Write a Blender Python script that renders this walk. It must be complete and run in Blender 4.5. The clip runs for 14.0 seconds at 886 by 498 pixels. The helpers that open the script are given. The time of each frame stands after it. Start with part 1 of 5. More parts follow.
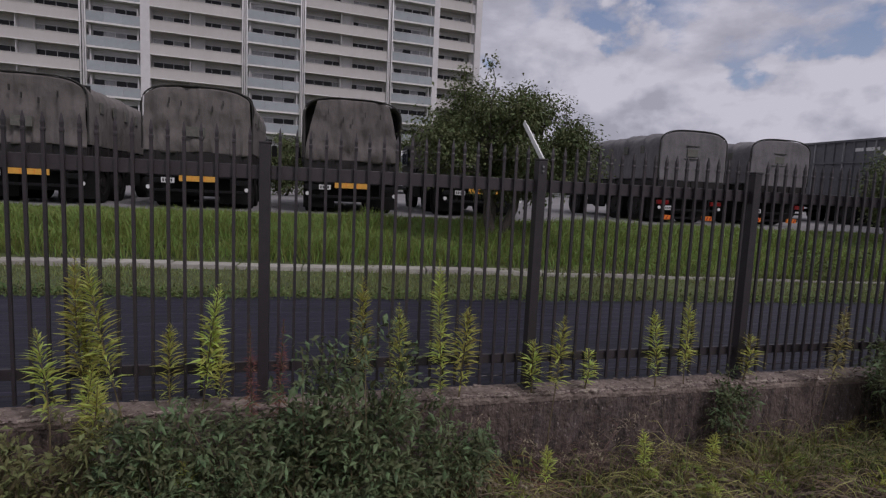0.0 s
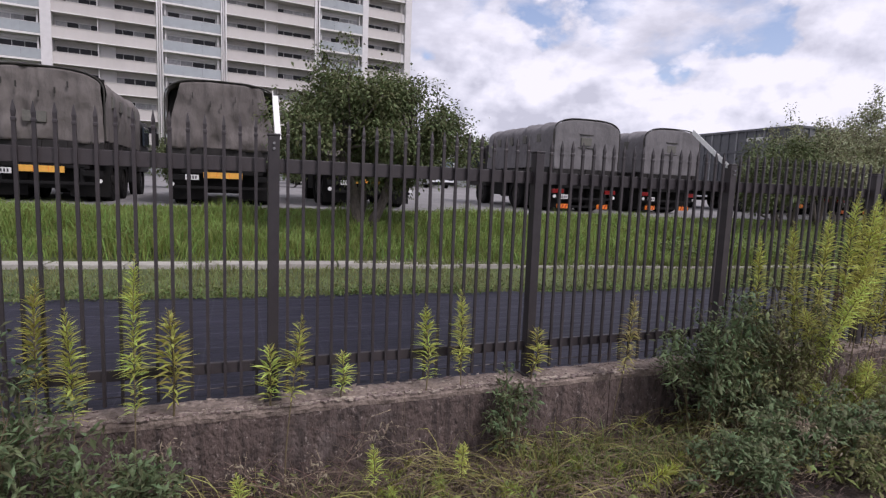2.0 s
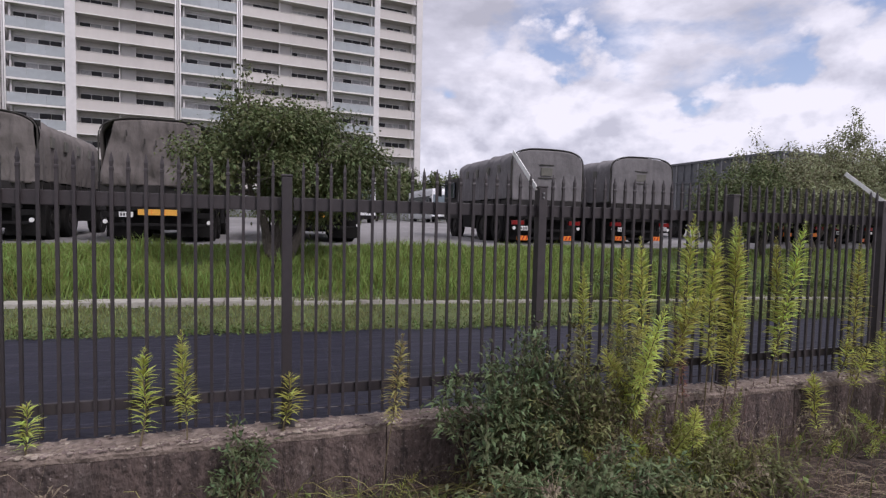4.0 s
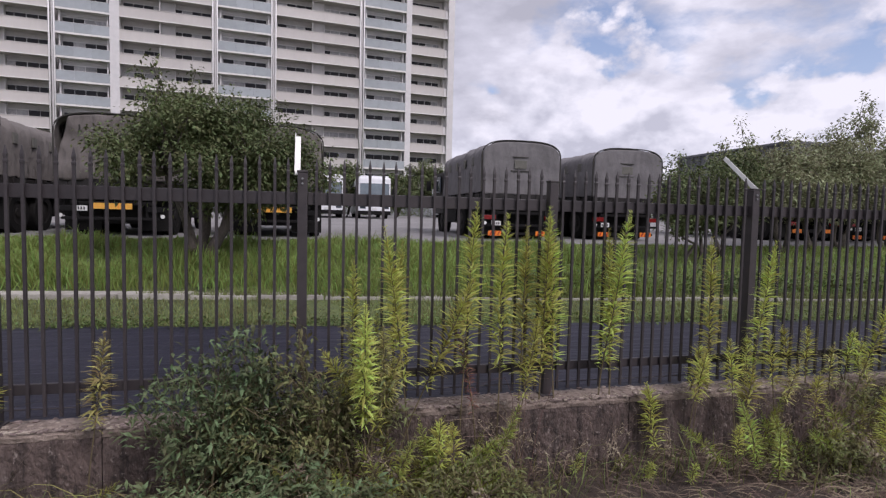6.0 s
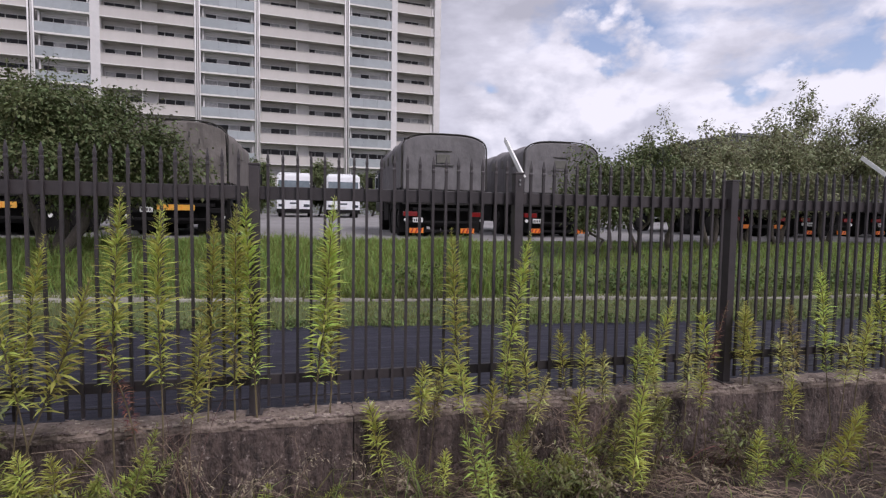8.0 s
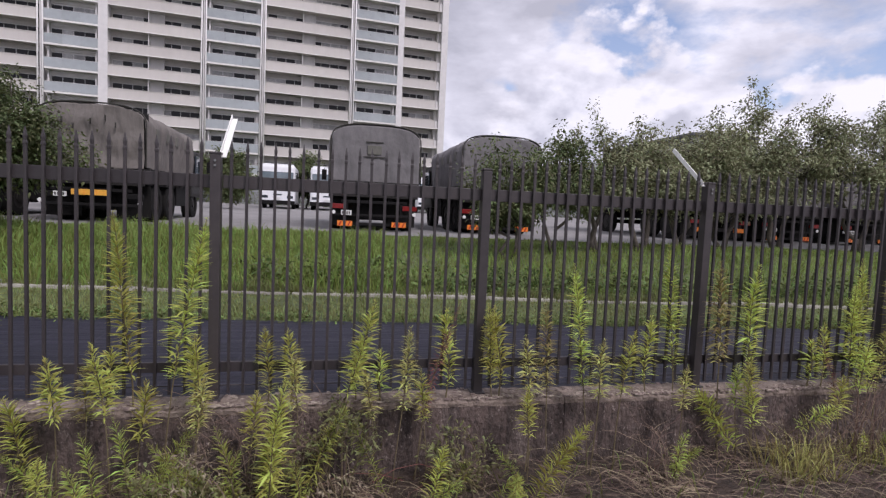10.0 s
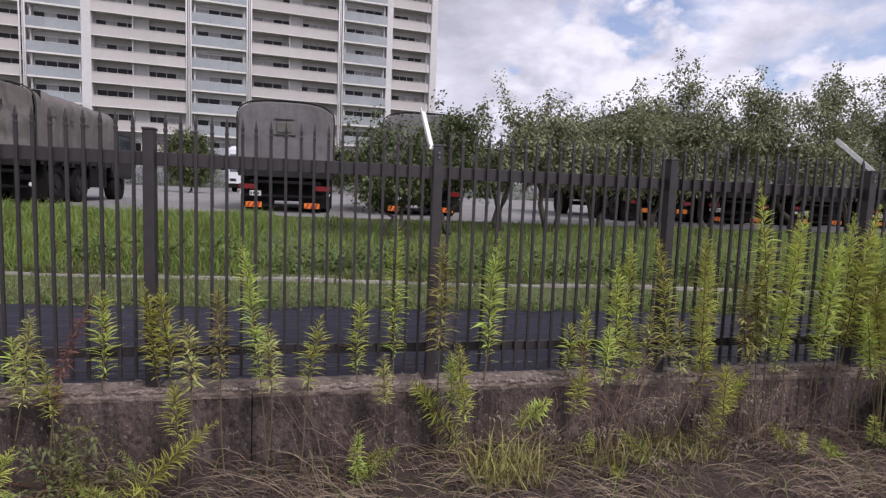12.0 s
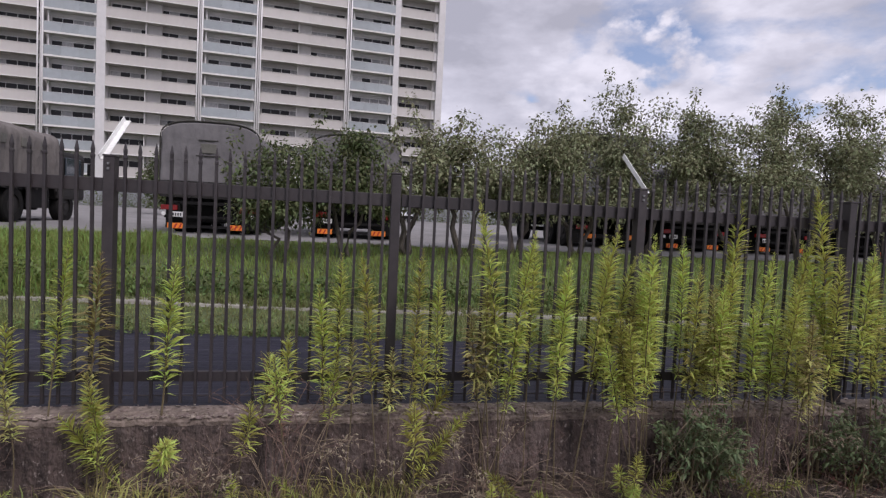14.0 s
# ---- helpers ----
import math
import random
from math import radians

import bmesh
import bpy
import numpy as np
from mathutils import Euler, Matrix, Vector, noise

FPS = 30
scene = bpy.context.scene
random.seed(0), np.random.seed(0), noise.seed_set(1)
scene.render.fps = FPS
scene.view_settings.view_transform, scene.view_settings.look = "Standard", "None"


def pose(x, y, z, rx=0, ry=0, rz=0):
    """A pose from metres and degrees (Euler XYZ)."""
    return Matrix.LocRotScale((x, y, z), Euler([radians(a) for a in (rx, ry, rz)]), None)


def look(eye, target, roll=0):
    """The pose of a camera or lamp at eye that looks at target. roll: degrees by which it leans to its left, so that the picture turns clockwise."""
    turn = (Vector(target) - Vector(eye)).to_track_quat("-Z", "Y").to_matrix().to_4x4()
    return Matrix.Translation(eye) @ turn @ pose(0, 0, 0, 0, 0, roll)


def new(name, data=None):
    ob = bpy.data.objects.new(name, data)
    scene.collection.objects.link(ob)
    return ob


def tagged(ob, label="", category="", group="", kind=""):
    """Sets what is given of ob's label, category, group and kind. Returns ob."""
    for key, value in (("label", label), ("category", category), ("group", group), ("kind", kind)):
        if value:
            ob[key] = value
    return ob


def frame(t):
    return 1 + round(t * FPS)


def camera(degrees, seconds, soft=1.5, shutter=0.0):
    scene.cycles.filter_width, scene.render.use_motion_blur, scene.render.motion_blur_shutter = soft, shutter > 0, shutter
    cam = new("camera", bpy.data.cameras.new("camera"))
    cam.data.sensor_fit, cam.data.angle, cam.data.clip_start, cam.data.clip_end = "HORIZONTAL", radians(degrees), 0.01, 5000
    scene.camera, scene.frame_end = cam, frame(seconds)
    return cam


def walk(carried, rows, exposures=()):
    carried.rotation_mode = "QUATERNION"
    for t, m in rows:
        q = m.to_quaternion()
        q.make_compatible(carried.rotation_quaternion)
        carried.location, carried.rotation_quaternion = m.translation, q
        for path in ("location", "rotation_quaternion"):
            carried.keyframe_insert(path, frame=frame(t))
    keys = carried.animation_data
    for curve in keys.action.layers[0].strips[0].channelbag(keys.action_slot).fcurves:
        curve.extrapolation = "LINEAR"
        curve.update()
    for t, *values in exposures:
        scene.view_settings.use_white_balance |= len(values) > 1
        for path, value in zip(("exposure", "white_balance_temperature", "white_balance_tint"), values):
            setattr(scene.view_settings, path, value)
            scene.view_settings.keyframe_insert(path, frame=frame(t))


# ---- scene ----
cam = camera(78.3, 14.0, soft=1.3)
PATH = [
    (0, (-1.743, -3.884, 1.976), (-1.245, -1.959, 1.763), 2.6),
    (0.5, (-1.461, -3.801, 1.972), (-0.913, -1.889, 1.767), 1.8),
    (1, (-1.092, -3.785, 1.962), (-0.421, -1.912, 1.756), 1.7),
    (1.5, (-0.66, -3.788, 1.944), (0.023, -1.92, 1.734), 1.8),
    (2, (-0.207, -3.783, 1.956), (0.494, -1.924, 1.725), 2.2),
    (2.5, (0.285, -3.877, 1.951), (0.988, -2.017, 1.73), 1.9),
    (3, (0.768, -3.905, 1.957), (1.435, -2.024, 1.834), 1.5),
    (3.2, (0.977, -3.915, 1.966), (1.644, -2.033, 1.854), 1.4),
    (5.3, (3.307, -4.137, 1.931), (3.819, -2.206, 1.823), 1.3),
    (5.5, (3.528, -4.137, 1.938), (4.036, -2.206, 1.821), 1.4),
    (6, (4.07, -4.187, 1.941), (4.539, -2.246, 1.819), 1.3),
    (6.5, (4.636, -4.145, 1.928), (5.103, -2.204, 1.801), 2.4),
    (7, (5.234, -4.146, 1.926), (5.695, -2.204, 1.809), 2.2),
    (7.5, (5.801, -4.083, 1.919), (6.266, -2.141, 1.806), 1.9),
    (8, (6.4, -4.071, 1.906), (6.87, -2.131, 1.782), 0.9),
    (8.2, (6.634, -4.06, 1.92), (7.105, -2.121, 1.784), 0.3),
    (10.5, (9.393, -4.174, 1.891), (9.806, -2.222, 1.749), 2.9),
    (11, (10.016, -4.132, 1.883), (10.429, -2.182, 1.719), 3.0),
    (11.5, (10.61, -4.104, 1.873), (11.031, -2.157, 1.688), 2.5),
    (12, (11.217, -4.084, 1.866), (11.625, -2.136, 1.674), 2.3),
    (12.5, (11.828, -4.131, 1.875), (12.204, -2.175, 1.689), 2.2),
    (13, (12.44, -4.159, 1.891), (12.796, -2.196, 1.756), 2.7),
    (13.5, (13.058, -4.166, 1.889), (13.407, -2.199, 1.794), 3.0),
    (14, (13.648, -4.132, 1.901), (13.993, -2.164, 1.801), 2.8),
]
EXPOSURES = [(0, -0.6, 6150, 23), (0.2, -0.35, 6150, 23), (0.5, 0.18, 6150, 23), (0.8, 0.28, 6150, 23), (1.2, 0.28, 6150, 23), (3.0, 0.18, 6150, 23), (8.2, 0.17, 6150, 23), (10.5, 0.28, 6150, 23), (12.5, 0.21, 6150, 23), (14, 0.06, 6150, 23)]
walk(cam, [(t, look(eye, aim, roll)) for t, eye, aim, roll in PATH], EXPOSURES)

# ---- world, sun, exposure ----
world = bpy.data.worlds.new("sky")
scene.world = world
world.use_nodes = True
wn, wl = world.node_tree.nodes, world.node_tree.links
wn.clear()


def wnode(kind, **values):
    n = wn.new(kind)
    for key, value in values.items():
        n.inputs[key].default_value = value
    return n


def wmath(op, a, b):
    n = wn.new("ShaderNodeMath")
    n.operation = op
    for i, v in enumerate((a, b)):
        if isinstance(v, (int, float)):
            n.inputs[i].default_value = v
        else:
            wl.new(v, n.inputs[i])
    return n.outputs[0]


def wramp(value, stops):
    n = wn.new("ShaderNodeValToRGB")
    el = n.color_ramp.elements
    while len(el) < len(stops):
        el.new(0.5)
    for e, (p, c) in zip(el, stops):
        e.position, e.color = p, (c if isinstance(c, tuple) else (c, c, c, 1))
    wl.new(value, n.inputs[0])
    return n.outputs[0]


def wmix(fac, a, b):
    n = wn.new("ShaderNodeMix")
    n.data_type = "RGBA"
    wl.new(fac, n.inputs[0])
    for sock, v in ((n.inputs[6], a), (n.inputs[7], b)):
        if isinstance(v, tuple):
            sock.default_value = v
        else:
            wl.new(v, sock)
    return n.outputs[2]


CLOUD_AT = (0.35, 0.10, 0.42)
CLOUD_SLOPE, CLOUD_CUT = 1.0, 0.47
SUN_EL, SUN_AZ = 48.0, 150.0          # degrees; azimuth clockwise from +y
sky = wn.new("ShaderNodeTexSky")
sky.sky_type = "NISHITA"
sky.sun_disc = False
sky.sun_elevation, sky.sun_rotation = radians(SUN_EL), radians(SUN_AZ)
coord = wn.new("ShaderNodeTexCoord")
sep = wn.new("ShaderNodeSeparateXYZ")
wl.new(coord.outputs["Generated"], sep.inputs[0])
# cumulus bank low in the sky, lit from above; a broken grey deck higher up
height = sep.outputs["Z"]


def wmap(location, scale):
    n = wn.new("ShaderNodeMapping")
    n.inputs["Location"].default_value, n.inputs["Scale"].default_value = location, scale
    wl.new(coord.outputs["Generated"], n.inputs["Vector"])
    return n.outputs[0]


def wnoise(vector, scale, detail, rough, distortion=0.0):
    n = wnode("ShaderNodeTexNoise", Scale=scale, Detail=detail, Roughness=rough, Distortion=distortion)
    wl.new(vector, n.inputs["Vector"])
    return n.outputs["Fac"]


P, S = CLOUD_AT, (1.0, 1.0, 1.4)


def wpuff(vector, scale):
    n = wn.new("ShaderNodeTexVoronoi")
    n.inputs["Scale"].default_value, n.inputs["Detail"].default_value = scale, 5.0
    n.inputs["Roughness"].default_value = 0.52
    n.normalize = True
    wl.new(vector, n.inputs["Vector"])
    return wmath("SUBTRACT", 1.0, n.outputs["Distance"])


def billow(lift):
    """Heaped cloud density: broad masses with rounded turrets on their outline."""
    at = wmap((P[0], P[1], P[2] + lift), S)
    return wmath("ADD", wmath("MULTIPLY", wnoise(at, 4.2, 10.0, 0.5, 0.1), 0.72), wmath("MULTIPLY", wpuff(at, 8.5), 0.40))


low, above = billow(0.0), billow(0.045)
crest = wmath("SUBTRACT", low, wmath("MULTIPLY", wmath("MAXIMUM", wmath("SUBTRACT", height, 0.15), 0.0), CLOUD_SLOPE))
heap = wramp(crest, [(CLOUD_CUT, 0.0), (CLOUD_CUT + 0.035, 1.0)])
lit = wmath("ADD", wmath("MULTIPLY", wmath("SUBTRACT", low, above), 4.2), 0.5)
heap_colour = wramp(lit, [(0.22, (0.50, 0.515, 0.555, 1)), (0.45, (0.65, 0.665, 0.695, 1)), (0.68, (0.8, 0.805, 0.82, 1))])
deck_noise = wnoise(wmap((P[0] + 2.0, P[1] + 1.0, P[2]), (1.0, 1.0, 2.2)), 2.6, 9.0, 0.56, 0.1)
deck = wramp(wmath("ADD", deck_noise, wmath("MULTIPLY", wmath("SUBTRACT", height, 0.27), 1.0)), [(0.43, 0.0), (0.53, 1.0)])
deck_colour = wramp(wnoise(wmap((P[0], P[1] + 3.0, P[2]), (1.0, 1.0, 2.3)), 3.6, 10.0, 0.55, 0.05),
                    [(0.36, (0.42, 0.432, 0.465, 1)), (0.48, (0.58, 0.592, 0.625, 1)), (0.6, (0.82, 0.83, 0.85, 1))])
haze = wramp(height, [(0.0, 0.75), (0.16, 0.28), (0.4, 0.1)])
blue = wn.new("ShaderNodeMix")
blue.data_type, blue.blend_type = "RGBA", "MULTIPLY"
blue.inputs[0].default_value = 1.0
wl.new(sky.outputs[0], blue.inputs[6])
blue.inputs[7].default_value = (0.12, 0.12, 0.12, 1)
clear = wmix(haze, blue.outputs[2], (0.66, 0.69, 0.74, 1))
mixed = wmix(deck, wmix(heap, clear, heap_colour), deck_colour)
back = wnode("ShaderNodeBackground", Strength=1.0)
wl.new(mixed, back.inputs["Color"])
wout = wn.new("ShaderNodeOutputWorld")
wl.new(back.outputs[0], wout.inputs["Surface"])

sun = new("sun", bpy.data.lights.new("sun", "SUN"))
sun.data.energy, sun.data.angle, sun.data.color = 2.0, radians(14), (1.0, 0.96, 0.9)
az, el = radians(SUN_AZ), radians(SUN_EL)
sun.matrix_world = look((math.sin(az) * math.cos(el) * 50, math.cos(az) * math.cos(el) * 50, math.sin(el) * 50), (0, 0, 0))


# ---- materials ----
def material(name, colour, colour2=None, rough=0.8, metal=0.0, scale=6.0, spread=0.5, bump=0.2, bump_scale=60.0,
             bump_size=0.01, random_tint=0.0, island_tint=0.0, stretch=(1, 1, 1), translucent=0.0, spec=0.5):
    """Two scales of colour variation and a fine relief, in object metres."""
    m = bpy.data.materials.new(name)
    m.use_nodes = True
    n, l = m.node_tree.nodes, m.node_tree.links
    bs = n["Principled BSDF"]
    bs.inputs["Roughness"].default_value, bs.inputs["Metallic"].default_value = rough, metal
    bs.inputs["Specular IOR Level"].default_value = spec
    tc = n.new("ShaderNodeTexCoord")
    mp = n.new("ShaderNodeMapping")
    mp.inputs["Scale"].default_value = stretch
    l.new(tc.outputs["Object"], mp.inputs["Vector"])
    a, b = n.new("ShaderNodeTexNoise"), n.new("ShaderNodeTexNoise")
    for tex, s, d in ((a, scale * 0.25, 5), (b, scale * 2.5, 6)):
        tex.inputs["Scale"].default_value, tex.inputs["Detail"].default_value = s, d
        tex.inputs["Roughness"].default_value = 0.62
        l.new(mp.outputs[0], tex.inputs["Vector"])
    add = n.new("ShaderNodeMath")
    add.operation = "ADD"
    l.new(a.outputs["Fac"], add.inputs[0])
    l.new(b.outputs["Fac"], add.inputs[1])
    ramp = n.new("ShaderNodeMapRange")
    ramp.inputs["From Min"].default_value, ramp.inputs["From Max"].default_value = 1 - 0.4 * spread, 1 + 0.4 * spread
    l.new(add.outputs[0], ramp.inputs["Value"])
    mix = n.new("ShaderNodeMix")
    mix.data_type = "RGBA"
    c2 = colour2 or tuple(0.72 * c for c in colour)
    mix.inputs[6].default_value, mix.inputs[7].default_value = (*colour, 1), (*c2, 1)
    l.new(ramp.outputs[0], mix.inputs[0])
    out = mix.outputs[2]
    for amount, socket in ((random_tint, "object"), (island_tint, "island")):
        if not amount:
            continue
        src = n.new("ShaderNodeObjectInfo" if socket == "object" else "ShaderNodeNewGeometry")
        val = src.outputs["Random" if socket == "object" else "Random Per Island"]
        hs = n.new("ShaderNodeHueSaturation")
        v = n.new("ShaderNodeMapRange")
        v.inputs["To Min"].default_value, v.inputs["To Max"].default_value = 1 - amount, 1 + amount
        l.new(val, v.inputs["Value"])
        l.new(v.outputs[0], hs.inputs["Value"])
        h = n.new("ShaderNodeMapRange")
        h.inputs["To Min"].default_value, h.inputs["To Max"].default_value = 0.5 - 0.11 * amount, 0.5 + 0.07 * amount
        l.new(val, h.inputs["Value"])
        l.new(h.outputs[0], hs.inputs["Hue"])
        l.new(out, hs.inputs["Color"])
        out = hs.outputs[0]
    l.new(out, bs.inputs["Base Color"])
    if bump:
        t = n.new("ShaderNodeTexNoise")
        t.inputs["Scale"].default_value, t.inputs["Detail"].default_value = bump_scale, 6
        l.new(mp.outputs[0], t.inputs["Vector"])
        bp = n.new("ShaderNodeBump")
        bp.inputs["Strength"].default_value, bp.inputs["Distance"].default_value = bump, bump_size
        l.new(t.outputs["Fac"], bp.inputs["Height"])
        l.new(bp.outputs[0], bs.inputs["Normal"])
    if translucent:
        tr = n.new("ShaderNodeBsdfTranslucent")
        ms = n.new("ShaderNodeMixShader")
        ms.inputs[0].default_value = translucent
        l.new(out, tr.inputs["Color"])
        l.new(bs.outputs[0], ms.inputs[1])
        l.new(tr.outputs[0], ms.inputs[2])
        l.new(ms.outputs[0], n["Material Output"].inputs["Surface"])
    return m


def with_lines(m, axis, period, width, colour, strength=1.0, wobble=0.0):
    """Thin lines of another colour along one axis, woven over the base colour."""
    n, l = m.node_tree.nodes, m.node_tree.links
    bs = n["Principled BSDF"]
    old = bs.inputs["Base Color"].links[0].from_socket
    tc = n.new("ShaderNodeTexCoord")
    sp = n.new("ShaderNodeSeparateXYZ")
    l.new(tc.outputs["Object"], sp.inputs[0])
    d = n.new("ShaderNodeMath")
    d.operation = "PINGPONG"
    d.inputs[1].default_value = period / 2
    l.new(sp.outputs[axis], d.inputs[0])
    c = n.new("ShaderNodeMath")
    c.operation = "LESS_THAN"
    c.inputs[1].default_value = width / 2
    l.new(d.outputs[0], c.inputs[0])
    k = n.new("ShaderNodeMath")
    k.operation = "MULTIPLY"
    k.inputs[1].default_value = strength
    l.new(c.outputs[0], k.inputs[0])
    mx = n.new("ShaderNodeMix")
    mx.data_type = "RGBA"
    l.new(k.outputs[0], mx.inputs[0])
    l.new(old, mx.inputs[6])
    mx.inputs[7].default_value = (*colour, 1)
    l.new(mx.outputs[2], bs.inputs["Base Color"])
    return m


M_SOIL = material("soil", (0.08, 0.056, 0.043), (0.03, 0.022, 0.018), 0.95, scale=5, bump=0.8, bump_scale=40, bump_size=0.03)
M_TURF = material("turf_soil", (0.1, 0.13, 0.04), (0.06, 0.075, 0.03), 0.95, scale=4, bump=0.6, bump_scale=30, bump_size=0.03)
M_LOT = material("lot_asphalt", (0.26, 0.25, 0.245), (0.18, 0.174, 0.17), 0.9, scale=1.2, bump=0.4, bump_scale=90, bump_size=0.006)
M_ROAD = material("path_asphalt", (0.07, 0.07, 0.072), (0.045, 0.045, 0.045), 0.9, scale=2, bump=0.5, bump_scale=120)
M_SHEET = with_lines(with_lines(material("weed_sheet", (0.022, 0.021, 0.036), (0.012, 0.012, 0.021), 0.62, scale=1.6, spread=0.9,
                     bump=0.6, bump_scale=5, bump_size=0.05, stretch=(0.25, 1.4, 1), spec=0.3), 1, 0.46, 0.012, (0.085, 0.083, 0.115), 0.5),
                     0, 0.5, 0.010, (0.055, 0.054, 0.075), 0.4)
M_KERB = material("kerb_concrete", (0.44, 0.42, 0.37), (0.30, 0.285, 0.25), 0.9, scale=5, bump=0.4, bump_scale=80, random_tint=0.12)
M_WALL = material("old_concrete", (0.15, 0.11, 0.095), (0.045, 0.033, 0.029), 0.92, scale=6.0, spread=0.75, bump=1.0, bump_scale=30,
                  bump_size=0.03, stretch=(1.3, 1.3, 0.8))


def with_streaks(m, colour, strength, stretch, low, high):
    """Run-down stains: another colour where a drawn-out noise is high."""
    n, l = m.node_tree.nodes, m.node_tree.links
    bs = n["Principled BSDF"]
    old = bs.inputs["Base Color"].links[0].from_socket
    tc, mp, tx = n.new("ShaderNodeTexCoord"), n.new("ShaderNodeMapping"), n.new("ShaderNodeTexNoise")
    mp.inputs["Scale"].default_value = stretch
    tx.inputs["Scale"].default_value, tx.inputs["Detail"].default_value, tx.inputs["Roughness"].default_value = 1.0, 6.0, 0.62
    l.new(tc.outputs["Object"], mp.inputs["Vector"])
    l.new(mp.outputs[0], tx.inputs["Vector"])
    r = n.new("ShaderNodeMapRange")
    r.inputs["From Min"].default_value, r.inputs["From Max"].default_value, r.inputs["To Max"].default_value = low, high, strength
    l.new(tx.outputs["Fac"], r.inputs["Value"])
    mx = n.new("ShaderNodeMix")
    mx.data_type = "RGBA"
    l.new(r.outputs[0], mx.inputs[0])
    l.new(old, mx.inputs[6])
    mx.inputs[7].default_value = (*colour, 1)
    l.new(mx.outputs[2], bs.inputs["Base Color"])
    return m


with_streaks(M_WALL, (0.03, 0.022, 0.02), 0.85, (14, 14, 0.9), 0.5, 0.66)
with_streaks(M_WALL, (0.33, 0.28, 0.25), 0.7, (34, 34, 26), 0.6, 0.68)
with_streaks(M_WALL, (0.022, 0.017, 0.015), 0.75, (22, 22, 15), 0.55, 0.66)
with_streaks(M_WALL, (0.24, 0.195, 0.175), 0.45, (4, 4, 1.6), 0.56, 0.72)
M_COPING = material("weathered_coping", (0.33, 0.265, 0.22), (0.075, 0.055, 0.046), 0.95, scale=9, spread=0.9, bump=1.0, bump_scale=26,
                    bump_size=0.03)
M_FENCE = material("fence_paint", (0.046, 0.038, 0.039), (0.027, 0.022, 0.024), 0.5, scale=8, spread=0.8, bump=0.1, bump_scale=90,
                   random_tint=0.18)
M_ARM = material("galvanised_arm", (0.86, 0.86, 0.83), (0.7, 0.7, 0.66), 0.55, scale=12, bump=0.1)
M_BOLT = material("bolt_steel", (0.3, 0.3, 0.3), None, 0.45, 0.8, bump=0)
M_CANVAS_A = material("olive_canvas", (0.172, 0.154, 0.141), (0.108, 0.097, 0.089), 0.9, scale=2.6, spread=0.9, bump=0.6, bump_scale=2.4,
                      bump_size=0.16, random_tint=0.12, stretch=(1.4, 1.2, 0.75))
M_CANVAS_B = material("grey_canvas", (0.185, 0.176, 0.178), (0.115, 0.109, 0.112), 0.9, scale=2.2, spread=0.9, bump=0.6, bump_scale=2.2,
                      bump_size=0.10, random_tint=0.1, stretch=(1.2, 1.2, 0.9))
# near-black that stands in for the shade inside the truck hoods
M_HOOD_SHADE = material("hood_shade_black", (0.012, 0.011, 0.010), None, 0.9, bump=0)
M_OLIVE = material("olive_paint", (0.026, 0.023, 0.022), (0.015, 0.014, 0.013), 0.55, spec=0.25, scale=5, bump=0.15, bump_scale=50)
M_CHASSIS = material("chassis_black", (0.007, 0.007, 0.007), (0.012, 0.011, 0.011), 0.7, spec=0.15, scale=5, bump=0.2)
M_TYRE = material("tyre_rubber", (0.008, 0.008, 0.008), (0.014, 0.013, 0.012), 0.85, spec=0.15, scale=8, bump=0.3)
M_YELLOW = material("yellow_reflector", (0.8, 0.42, 0.07), (0.66, 0.33, 0.05), 0.35, scale=10, bump=0)
M_ORANGE = material("orange_reflector", (0.85, 0.25, 0.03), (0.70, 0.19, 0.02), 0.35, scale=10, bump=0)
M_REDBAR = material("red_stripe", (0.42, 0.03, 0.02), None, 0.35, bump=0)
M_LAMP = material("red_lamp_glass", (0.20, 0.012, 0.012), (0.14, 0.01, 0.01), 0.2, scale=10, bump=0)
M_PLATE = material("white_plate", (0.72, 0.72, 0.70), (0.6, 0.6, 0.58), 0.45, scale=10, bump=0)
M_INK = material("black_ink", (0.03, 0.03, 0.035), None, 0.6, bump=0)
M_STEEL = material("box_steel", (0.135, 0.14, 0.148), (0.095, 0.098, 0.105), 0.6, scale=2, bump=0.2, bump_scale=30)
M_STEEL_EDGE = material("box_rib_edge", (0.30, 0.30, 0.31), (0.2, 0.2, 0.2), 0.5, scale=6, bump=0.1)
M_WHITE = material("bus_white", (0.80, 0.81, 0.82), (0.7, 0.71, 0.72), 0.3, scale=2, bump=0)
M_GLASS = material("dark_glass", (0.045, 0.055, 0.065), (0.03, 0.04, 0.05), 0.08, scale=1, bump=0, spec=0.8)
M_BUSGLASS = material("bus_glass", (0.16, 0.20, 0.22), (0.10, 0.13, 0.15), 0.08, scale=1, bump=0, spec=0.8)
M_FACADE = material("facade_white", (0.66, 0.64, 0.635), (0.58, 0.565, 0.56), 0.85, scale=0.5, bump=0.1, bump_scale=20)
M_PARAPET = material("parapet_cream", (0.55, 0.52, 0.495), (0.485, 0.458, 0.435), 0.85, scale=0.6, spread=0.8, bump=0.1, bump_scale=20, random_tint=0.05,
                     stretch=(1, 1, 0.3))
M_SLAB = material("slab_edge_white", (0.74, 0.72, 0.70), (0.64, 0.62, 0.6), 0.8, scale=0.8, bump=0.05)
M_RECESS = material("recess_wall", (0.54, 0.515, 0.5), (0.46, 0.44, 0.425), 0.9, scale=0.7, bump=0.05)
